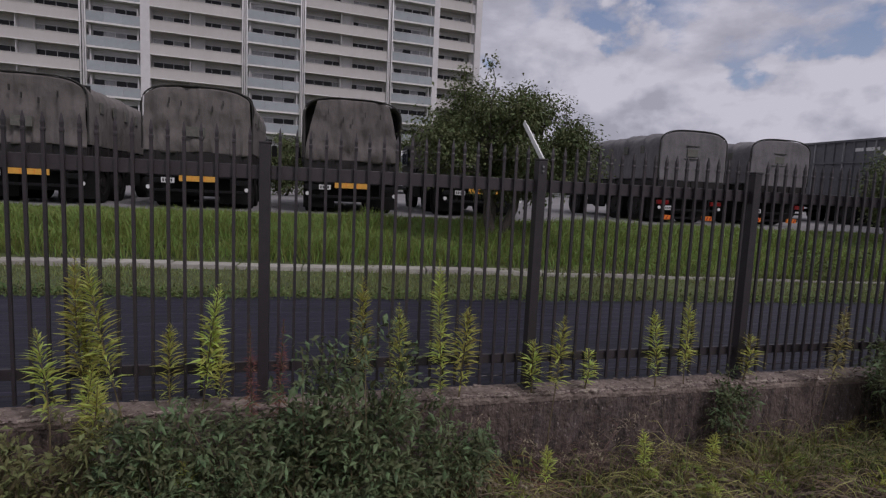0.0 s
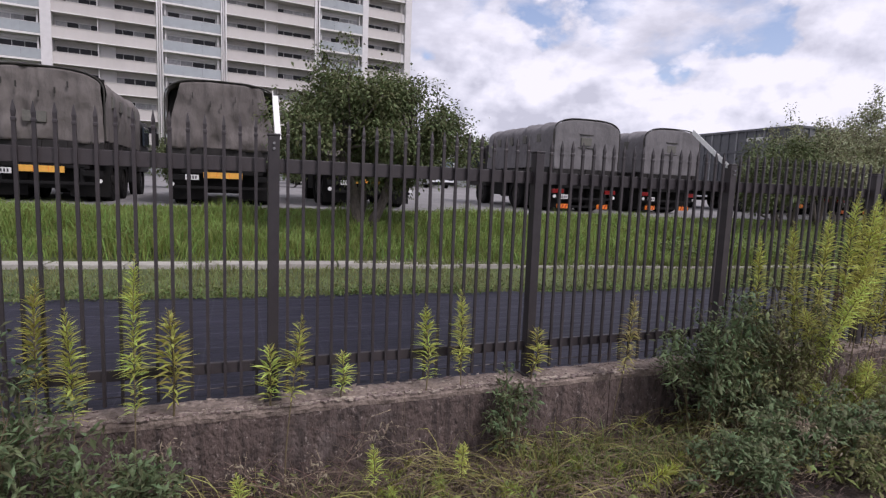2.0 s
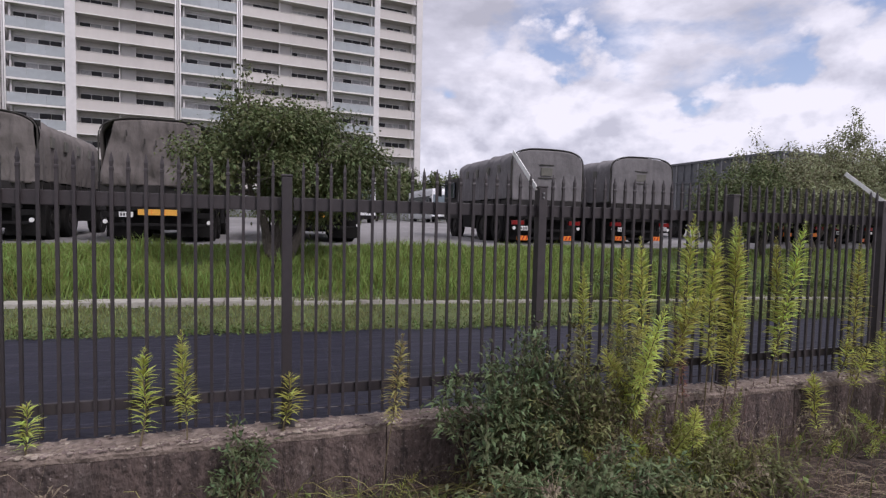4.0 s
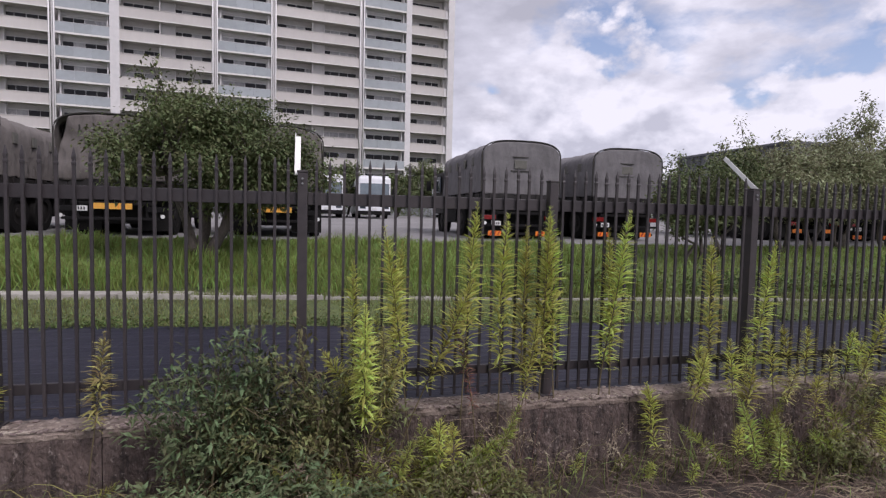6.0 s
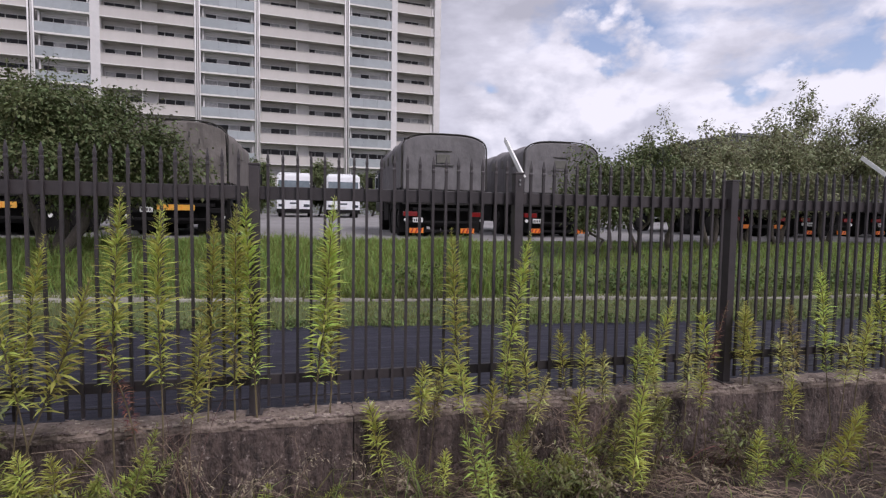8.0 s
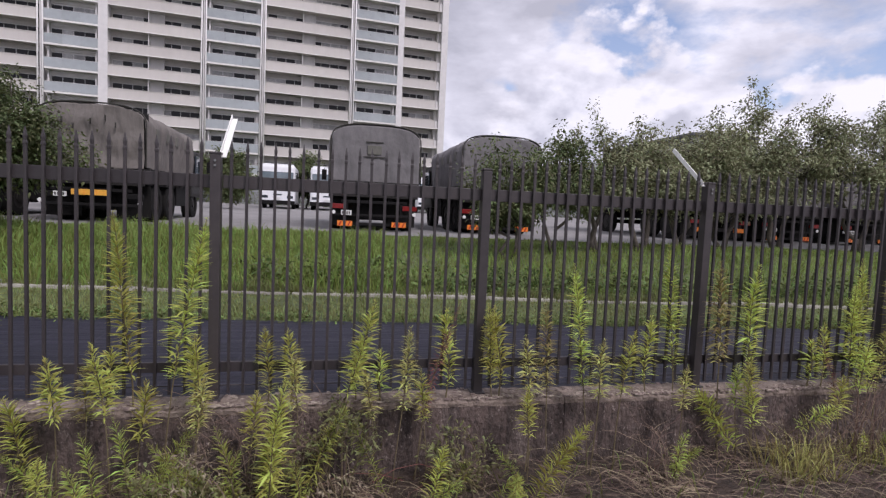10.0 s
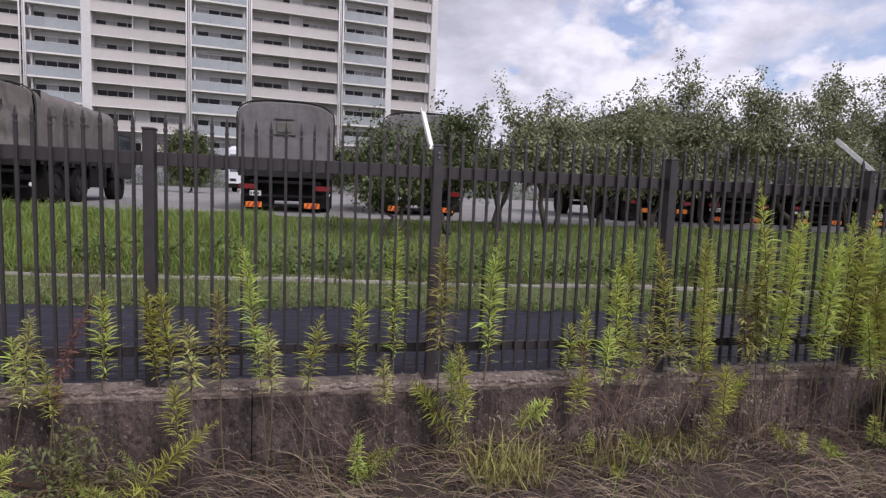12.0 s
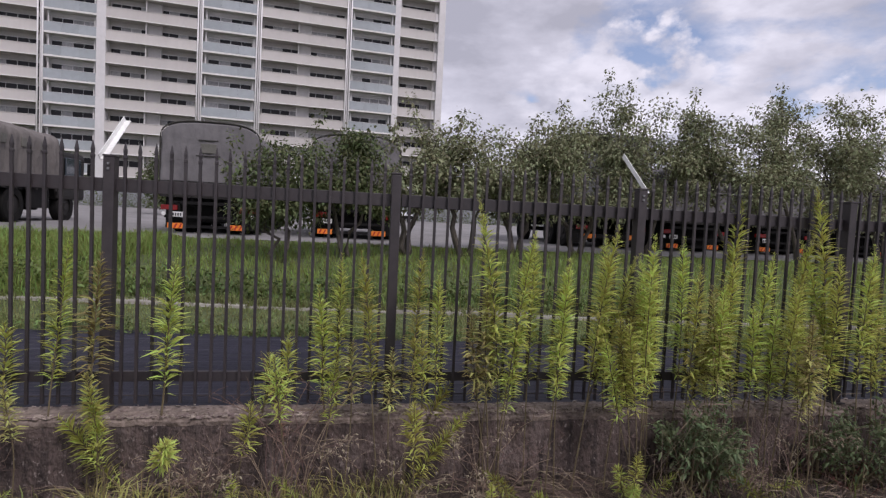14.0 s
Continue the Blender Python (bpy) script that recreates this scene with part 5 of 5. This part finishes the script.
ROD_KINDS = []
for k, (h, bare, leaf, droop, mat) in enumerate(((0.75, 0.48, 0.082, 0.08, M_LEAF_ROD), (1.05, 0.55, 0.085, 0.1, M_LEAF_ROD), (1.05, 0.56, 0.085, 0.2, M_LEAF_ROD_DULL),
                                                 (1.45, 0.49, 0.09, 0.1, M_LEAF_ROD), (1.45, 0.47, 0.095, 0.2, M_LEAF_ROD_DULL), (1.9, 0.42, 0.094, 0.1, M_LEAF_ROD),
                                                 (1.9, 0.41, 0.097, 0.1, M_LEAF_ROD), (2.2, 0.38, 0.10, 0.1, M_LEAF_ROD), (1.2, 0.35, 0.045, 0.2, M_DOCK))):
    stem, lv = rod_meshes(h, 100 + k, bare, leaf, droop)
    ROD_KINDS.append((h, stem, leaves_mesh("leaves", *lv[:5], mat, 0.2, lv[5])))

# plants rooted in the cracks of the wall top, leafy from the foot
WALL_KINDS = []
for k, (h, leaf) in enumerate(((0.35, 0.075), (0.6, 0.085), (0.95, 0.09), (1.35, 0.094))):
    stem, lv = rod_meshes(h, 130 + k, 0.14, leaf, 0.1)
    WALL_KINDS.append((h, stem, leaves_mesh("leaves", *lv[:5], M_LEAF_ROD, 0.2, lv[5])))

rod_rng = random.Random(21)


def dock(x, y, top):
    z = ground_z(x, y) - 0.02
    s = (top - z) / ROD_KINDS[-1][0]
    t = thing("dock_plant", pose(x, y, z, 3, 4, 40 * x) @ Matrix.Diagonal((s, s, s, 1)), "dry red-brown dock stalk among the weeds", "weed")
    for name, me in (("stem", ROD_KINDS[-1][1]), ("seed_head", ROD_KINDS[-1][2])):
        ob = new(name, me)
        ob.parent = t
    return t


def goldenrod(x, y, top, tilt=0.0):
    z = ground_z(x, y) - 0.02
    if -0.16 < y < 0.12:
        z = WALL_TOP - 0.01
    h = max(0.16, top - z)
    near = sorted(WALL_KINDS if z > WALL_TOP - 0.05 else ROD_KINDS[:-1], key=lambda k: abs(math.log(k[0] / h)) + rod_rng.uniform(0, 0.22))[0]
    s = h / near[0]
    t = thing("goldenrod", pose(x, y, z, rod_rng.uniform(-4, 4), tilt + rod_rng.uniform(-4, 4), rod_rng.uniform(0, 360)) @ Matrix.Diagonal((s, s, s, 1)),
              "upright yellow-green goldenrod with narrow leaves by the wall", "weed", "goldenrod along the wall")
    for name, me in (("stem", near[1]), ("leaves", near[2])):
        ob = new(name, me)
        ob.parent = t
    return t



# ---- crumbs of concrete and moss along the wall top ----
def rubble(name, n, seed):
    rng = np.random.default_rng(seed)
    x = rng.uniform(-7, 23, n)
    y = np.where(rng.uniform(size=n) < 0.75, -0.165 + np.abs(rng.normal(size=n)) * 0.035, rng.uniform(-0.15, 0.1, n))
    s = rng.uniform(0.004, 0.013, n) * rng.uniform(0.6, 1.2, n)
    corners = np.array([(a, b, c) for a in (-1, 1) for b in (-1, 1) for c in (-1, 1)], float)
    v = corners[None] * s[:, None, None] * rng.uniform(0.45, 1.25, (n, 8, 1)) * np.array([1.5, 1.0, 0.55])
    v = v + np.stack([x, y, WALL_TOP + 0.002 + s * 0.25], 1)[:, None]
    j = np.arange(n)[:, None] * 8
    f = np.concatenate([j + q for q in ([0, 1, 3, 2], [4, 6, 7, 5], [0, 4, 5, 1], [2, 3, 7, 6], [0, 2, 6, 4], [1, 5, 7, 3])], 0)
    return tagged(new(name, blades_mesh(name, v.reshape(-1, 3), f, M_RUBBLE)), "pale crumbs of broken concrete along the wall top", "rubble", kind="stuff")


rubble("concrete_crumbs", 7000, 77)


RODS_WEST = ((-3.08, 1.45), (-2.97, 1.15), (-2.72, 1.47), (-2.57, 1.0), (-2.38, 1.32), (-2.26, 1.0), (-1.33, 1.32), (-1.1, 1.18), (-0.77, 1.47), (-0.6, 1.15), (-0.02, 0.86), (0.07, 1.05), (0.46, 0.77), (1.09, 1.05), (1.36, 1.18), (1.98, 0.85), (2.65, 1.13), (4.38, 1.6), (4.61, 1.74), (4.79, 1.86), (5.18, 2.02), (5.47, 1.94))
RODS_MID = ((5.71, 1.85), (5.89, 1.93), (6.03, 2.01), (6.44, 2.0), (6.52, 1.84), (7.09, 0.91), (7.34, 0.86), (7.49, 1.79), (7.72, 1.78), (7.9, 0.92), (8.4, 0.98), (8.56, 0.98), (8.82, 1.28), (9.02, 0.95), (9.29, 1.04), (9.73, 1.12), (10.09, 1.2), (10.16, 1.15), (10.33, 0.95), (10.54, 1.2), (10.83, 1.53))
RODS_EAST = ((11.04, 1.0), (11.43, 1.08), (11.7, 1.68), (12.03, 1.57), (12.41, 1.54), (13.23, 1.01), (13.53, 1.39), (13.61, 1.61), (13.92, 1.66), (14.1, 1.68), (14.25, 1.07), (14.35, 1.51), (14.76, 1.85), (14.84, 2.06), (15.02, 1.82), (15.16, 1.66), (15.39, 1.92), (15.58, 1.72), (15.73, 1.85), (16.01, 1.56), (16.14, 1.72), (16.44, 1.53), (16.68, 2.2), (16.97, 1.77), (17.21, 1.92), (17.51, 2.34), (17.8, 1.9), (17.98, 1.72))
for x, top in RODS_WEST + RODS_MID + RODS_EAST:
    on_wall = rod_rng.random() < (0.6 if x < 13 else 0.25)
    goldenrod(x, -0.12 if on_wall else -0.35 + rod_rng.uniform(-0.06, 0.1), top + 0.02, rod_rng.gauss(0, 5))
# companions that make the stands dense
for x0, x1, n, lo, hi in ((-3.4, -2.2, 3, 0.7, 1.2), (4.2, 6.6, 3, 0.9, 1.4), (6.8, 9.8, 9, 0.6, 1.1), (9.9, 12.6, 5, 0.6, 1.0), (14.6, 18.6, 34, 1.1, 1.9),
                          (18.6, 22.5, 34, 1.2, 2.1), (12.8, 14.6, 5, 0.6, 1.1)):
    for k in range(n):
        goldenrod(rod_rng.uniform(x0, x1), rod_rng.uniform(-0.55, -0.22), rod_rng.uniform(lo, hi))
# seedlings that root in the cracks of the wall top, and larger plants nearer on the bank
for x, top in ((9.2, 0.85), (13.1, 0.9)):
    goldenrod(x, -0.11, top, 3)
for x, y, top in ((0.55, -0.85, 0.42), (1.1, -0.75, 0.36), (-0.2, -0.9, 0.4), (4.9, -0.75, 0.62),
                  (5.05, -0.7, 0.55), (7.2, -0.8, 0.42), (14.15, -0.62, 0.72), (12.2, -0.55, 0.62), (13.0, -0.75, 0.3), (15.6, -0.8, 0.4), (14.6, -0.9, 0.28)):
    goldenrod(x, y, top, 8)


for x, y, top, tilt in ((4.45, -0.45, 1.55, 24), (4.6, -0.4, 1.6, 17), (4.3, -0.5, 1.05, -20), (4.85, -0.5, 1.3, 28), (15.9, -0.45, 1.2, -25), (13.95, -0.3, 0.85, 40), (12.35, -0.3, 0.8, 48)):
    goldenrod(x, y, top, tilt)
for x, y, top in ((-2.02, -0.3, 1.15), (-1.86, -0.35, 1.2), (5.35, -0.25, 1.35), (9.45, -0.3, 1.25), (13.3, -0.3, 0.95)):
    dock(x, y, top)


# low shoots that lean over the bank, leafy from the foot
SHOOT_KINDS = []
for k, (h, leaf) in enumerate(((0.3, 0.05), (0.5, 0.058), (0.8, 0.062))):
    stem, lv = rod_meshes(h, 150 + k, 0.12, leaf, 0.1)
    SHOOT_KINDS.append((h, stem, leaves_mesh("leaves", *lv[:5], M_LEAF_SHOOT, 0.2, lv[5])))


def leaning_rod(x, y, length, tilt, heading, kinds=SHOOT_KINDS):
    kind = sorted(kinds, key=lambda k: abs(math.log(k[0] / length)) + rod_rng.uniform(0, 0.3))[0]
    s = length / kind[0]
    t = thing("goldenrod", pose(x, y, ground_z(x, y) - 0.01, 0, 0, heading) @ pose(0, 0, 0, 0, tilt, 0) @ Matrix.Diagonal((s, s, s, 1)),
              "low yellow-green goldenrod shoot leaning over the bank", "weed", "goldenrod along the wall")
    for name, me in (("stem", kind[1]), ("leaves", kind[2])):
        new(name, me).parent = t
    return t


for x0, x1, y0, y1, n, l0, l1, t0, t1 in ((-3.4, -2.0, -1.1, -0.4, 9, 0.4, 0.8, 15, 55), (-0.5, 3.0, -1.2, -0.45, 24, 0.22, 0.45, 40, 75),
                                          (4.25, 5.3, -0.85, -0.4, 20, 0.4, 0.9, 15, 55), (5.6, 7.2, -0.8, -0.3, 4, 0.2, 0.35, 25, 70),
                                          (7.3, 9.3, -0.9, -0.35, 18, 0.4, 0.85, 15, 60), (9.3, 12.6, -0.9, -0.4, 8, 0.25, 0.5, 20, 65),
                                          (12.6, 18.0, -0.9, -0.4, 9, 0.25, 0.5, 20, 65)):
    for k in range(n):
        leaning_rod(rod_rng.uniform(x0, x1), rod_rng.uniform(y0, y1), rod_rng.uniform(l0, l1), rod_rng.uniform(t0, t1), rod_rng.uniform(130, 410))


for x, y, length, tilt, heading in ((9.98, -1.05, 0.84, 50, 20), (9.4, -1.0, 0.5, 25, 30), (8.45, -0.95, 0.95, 6, 0), (14.0, -0.5, 0.85, 42, 10), (12.3, -0.3, 0.75, 40, 170),
                                    (4.75, -0.8, 0.6, 68, -10), (2.05, -1.05, 0.55, 66, -15), (6.95, -0.25, 0.7, 14, 170)):
    leaning_rod(x, y, length, tilt, heading, WALL_KINDS)


# dry stalks with pale husks
def husk_meshes(height, seed):
    rng = np.random.default_rng(seed)
    f = np.linspace(0, 1, 8)
    arc = rng.uniform(0.2, 0.5) * height
    pts = np.stack([arc * f ** 2.2, 0.03 * np.sin(f * 5 + seed), f * height * (1 - 0.25 * f)], 1)
    bm = bmesh.new()
    tube(bm, [tuple(p) for p in pts], [0.0035 * (1 - 0.7 * a) + 0.0007 for a in f], 4)
    for k in range(4):
        g = rng.uniform(0.45, 0.9)
        p = np.array([np.interp(g, f, pts[:, c]) for c in range(3)])
        q = p + np.array([rng.normal() * 0.09, rng.normal() * 0.09, rng.uniform(0.02, 0.12)])
        tube(bm, [tuple(p), tuple((p + q) / 2 + [0, 0, 0.015]), tuple(q)], [0.0016, 0.0013, 0.0008], 3)
    stem = bpy.data.meshes.new("stem")
    bm.to_mesh(stem)
    bm.free()
    stem.materials.append(M_STRAW)
    n = 46
    g = rng.uniform(0.5, 1.0, n)
    base = np.stack([np.interp(g, f, pts[:, c]) for c in range(3)], 1) + rng.normal(size=(n, 3)) * 0.03
    ln = rng.uniform(0.018, 0.045, n)
    return stem, leaves_mesh("seed_head", base, rng.normal(size=(n, 3)) + [0, 0, -0.3], np.tile([0, 0, 1.0], (n, 1)) + rng.normal(size=(n, 3)) * 0.5,
                             ln, ln * 0.35, M_HUSK, 0.3, 0.3)


HUSKS = [husk_meshes(h, 300 + k) for k, h in enumerate((0.45, 0.6, 0.75))]
for x0, x1, y0, y1, n in ((-0.9, 0.6, -1.2, -0.5, 7), (2.9, 5.2, -1.35, -0.9, 12), (5.4, 7.4, -0.8, -0.3, 8), (7.4, 9.2, -1.2, -0.4, 8), (12.6, 14.6, -0.9, -0.3, 12),
                          (16.8, 18.5, -0.6, -0.3, 5)):
    for k in range(n):
        x, y = rod_rng.uniform(x0, x1), rod_rng.uniform(y0, y1)
        t = thing("dry_weed_stalk", pose(x, y, ground_z(x, y) - 0.01, rod_rng.uniform(-8, 8), rod_rng.uniform(-5, 20), rod_rng.uniform(150, 390)),
                  "thin bleached weed stalk with pale husks on the bank", "dry weed", "dry stalks on the bank")
        for name, me in zip(("stem", "seed_head"), rod_rng.choice(HUSKS)):
            ob = new(name, me)
            ob.parent = t
            if name == "seed_head":
                tagged(ob, kind="stuff")


# ---- leafy shrubs on the bank ----
def shrub(x, y, half_x, half_y, height, leaves, seed, mat, label, leaf=0.06):
    leaves = int(leaves * 1.15)
    rng = np.random.default_rng(seed)
    z0 = ground_z(x, y) - 0.02
    t = thing("shrub", pose(x, y, z0), label, "shrub", "shrubs on the bank")
    k = max(10, leaves // 70)
    foot = np.stack([rng.uniform(-0.5, 0.5, k) * half_x, rng.uniform(-0.5, 0.5, k) * half_y, np.zeros(k)], 1)
    a = rng.uniform(0, 2 * math.pi, k)
    rad = rng.uniform(0.1, 1, k) ** 0.6
    tip = np.stack([np.cos(a) * rad * half_x, np.sin(a) * rad * half_y,
                    height * (1 - 0.5 * rad ** 2) * rng.uniform(0.65, 1.12, k)], 1)
    mid = foot + (tip - foot) * 0.5 + np.array([0, 0, 0.12]) * height + rng.normal(size=(k, 3)) * 0.03
    bm = bmesh.new()
    for p, q, r in zip(foot, mid, tip):
        tube(bm, [tuple(p), tuple(q), tuple(r)], [0.006, 0.0045, 0.002], 4)
    part("woody_base", bm, M_STEM, t)
    i = rng.integers(0, k, leaves)
    g = (0.2 + 0.86 * rng.uniform(0, 1, leaves) ** 0.6)[:, None]
    base = np.where(g < 0.5, foot[i] + (mid[i] - foot[i]) * g * 2, mid[i] + (tip[i] - mid[i]) * (g - 0.5) * 2)
    base = base + rng.normal(size=base.shape) * np.array([0.035, 0.035, 0.03])
    away = base - np.array([0, 0, height * 0.2])
    way = away / np.linalg.norm(away, axis=1, keepdims=True) * 0.6 + rng.normal(size=base.shape) * 0.6
    up = np.tile([0, 0, 1.0], (leaves, 1)) + rng.normal(size=base.shape) * 0.3
    ln = rng.uniform(0.5, 1.4, leaves) * leaf * 1.05
    ob = new("foliage", leaves_mesh("foliage", base, way, up, ln, ln * rng.uniform(0.24, 0.4, leaves), mat))
    ob.parent = t
    return t


shrub(-1.45, -0.82, 0.62, 0.34, 1.22, 3600, 1, M_LEAF_SHRUB, "grey-green leafy mugwort bush against the wall", 0.062)
shrub(-1.75, -1.05, 0.75, 0.35, 0.62, 2600, 2, M_LEAF_SHRUB, "low dark green leafy bush on the bank", 0.062)
shrub(-3.0, -0.8, 0.7, 0.4, 0.82, 2600, 3, M_LEAF_SHRUB2, "low mixed green bush beside goldenrod", 0.055)
shrub(-2.35, -0.75, 0.55, 0.32, 0.86, 2600, 15, M_LEAF_SHRUB, "grey-green leafy mugwort bush against the wall", 0.062)
shrub(-0.85, -0.8, 0.42, 0.28, 0.62, 1700, 16, M_LEAF_SHRUB, "low dark green leafy bush on the bank", 0.058)
shrub(-3.7, -0.7, 0.5, 0.35, 1.0, 2000, 17, M_LEAF_SHRUB2, "low mixed green bush beside goldenrod", 0.055)
shrub(3.55, -0.48, 0.62, 0.3, 1.28, 4400, 4, M_LEAF_SHRUB, "dark green dense leafy bush hiding the wall", 0.062)
shrub(4.2, -0.6, 0.65, 0.34, 1.2, 4000, 5, M_LEAF_SHRUB2, "tangled olive bush with fading leaves", 0.052)
shrub(3.7, -1.15, 1.05, 0.35, 0.52, 3200, 6, M_LEAF_SHRUB, "low dark green leafy bush on the bank", 0.062)
shrub(2.95, -1.3, 0.45, 0.28, 0.42, 1500, 18, M_LEAF_SHRUB, "low dark green leafy bush on the bank", 0.055)
shrub(3.95, -1.6, 0.6, 0.28, 0.36, 1700, 19, M_LEAF_SHRUB2, "low mixed green bush beside goldenrod", 0.05)
shrub(4.95, -1.0, 0.7, 0.35, 0.42, 1800, 7, M_LEAF_SHRUB2, "low mixed green bush beside goldenrod", 0.055)
shrub(1.72, -0.32, 0.22, 0.14, 0.72, 620, 8, M_LEAF_SHRUB, "small dark green bush leaning on the wall", 0.055)
shrub(8.75, -0.55, 0.5, 0.3, 0.85, 900, 9, M_LEAF_SHRUB2, "thin mixed bush of weeds before the fence", 0.05)
shrub(9.75, -0.6, 0.45, 0.3, 0.5, 500, 10, M_LEAF_SHRUB2, "thin mixed bush of weeds before the fence", 0.05)
shrub(7.95, -0.95, 0.5, 0.3, 0.4, 1100, 11, M_LEAF_SHRUB2, "low mixed green bush beside goldenrod", 0.05)
shrub(16.35, -0.5, 0.42, 0.26, 0.74, 1900, 12, M_LEAF_SHRUB, "dark green leafy bush under goldenrod", 0.058)
shrub(17.9, -0.5, 0.6, 0.3, 0.7, 1900, 13, M_LEAF_SHRUB, "dark green leafy bush under goldenrod", 0.058)
shrub(19.6, -0.5, 0.8, 0.35, 0.9, 2200, 14, M_LEAF_SHRUB2, "tangled olive bush with fading leaves", 0.055)


# ---- dead brush: dry stems that fork and arch before the wall ----
def dead_brush(x, y, half, height, stems, seed):
    rng = np.random.default_rng(seed)
    t = thing("dead_brush", pose(x, y, ground_z(x, y) - 0.02), "bare brown dead brush with forked twigs against the wall", "dry weed")
    for k in range(stems):
        bm = bmesh.new()
        foot = np.array([rng.uniform(-0.3, 0.3) * half, rng.uniform(-0.08, 0.08), 0.0])
        tip = np.array([rng.uniform(-1, 1) * half, min(rng.normal() * 0.12, -y - 0.2), height * rng.uniform(0.45, 1.0)])
        ctrl = (foot + tip) / 2 + np.array([-0.35 * (tip[0] - foot[0]), 0.0, 0.22 * height])
        f = np.linspace(0, 1, 8)[:, None]
        pts = (1 - f) ** 2 * foot + 2 * f * (1 - f) * ctrl + f * f * tip + rng.normal(size=(8, 3)) * 0.008
        tube(bm, [tuple(p) for p in pts], list(np.linspace(0.0042, 0.0014, 8)), 4)
        for j in range(5):
            p = pts[rng.integers(3, 8)]
            q = p + np.array([rng.normal() * 0.11, rng.normal() * 0.05, rng.uniform(-0.02, 0.15)])
            tube(bm, [tuple(p), tuple((p + q) / 2 + [0, 0, 0.012]), tuple(q)], [0.0018, 0.0014, 0.0008], 3)
        part("twig", bm, M_TWIG, t)
    return t


for x, y, half, height, stems, seed in ((13.3, -0.5, 0.5, 0.98, 22, 501), (12.75, -0.6, 0.4, 0.55, 10, 502), (14.75, -0.42, 0.5, 0.6, 8, 503), (8.35, -0.6, 0.6, 0.8, 14, 504),
                                        (5.6, -0.4, 0.35, 0.9, 8, 505), (0.2, -0.7, 0.6, 0.5, 10, 506), (11.4, -0.5, 0.5, 0.6, 9, 507), (17.4, -0.4, 0.5, 0.65, 10, 508)):
    dead_brush(x, y, half, height, stems, seed)

# ---- fence pickets ----
first = part("picket", picket_bm(), M_FENCE, fence)
picket_me = first.data
pick_rng = random.Random(31)
first.matrix_basis = pose(FENCE_X0 + 2.1, 0, 0)
for k in range(1, 14):
    for j in range(1, 20):
        if k == 1 and j == 1:
            continue
        x = FENCE_X0 + 2 * k + 0.1 * j
        share("picket", picket_me, fence, pose(x, 0.0, pick_rng.uniform(-0.003, 0.003), 0, pick_rng.uniform(-0.15, 0.15), 0))
bm = bmesh.new()
for k in (0, 14, 15):
    for j in range(1, 20):
        tmp = picket_bm()
        for v in tmp.verts:
            v.co.x += FENCE_X0 + 2 * k + 0.1 * j
        me = bpy.data.meshes.new("tmp")
        tmp.to_mesh(me)
        tmp.free()
        bm.from_mesh(me)
        bpy.data.meshes.remove(me)
tagged(part("far_pickets", bm, M_FENCE, fence), kind="stuff")
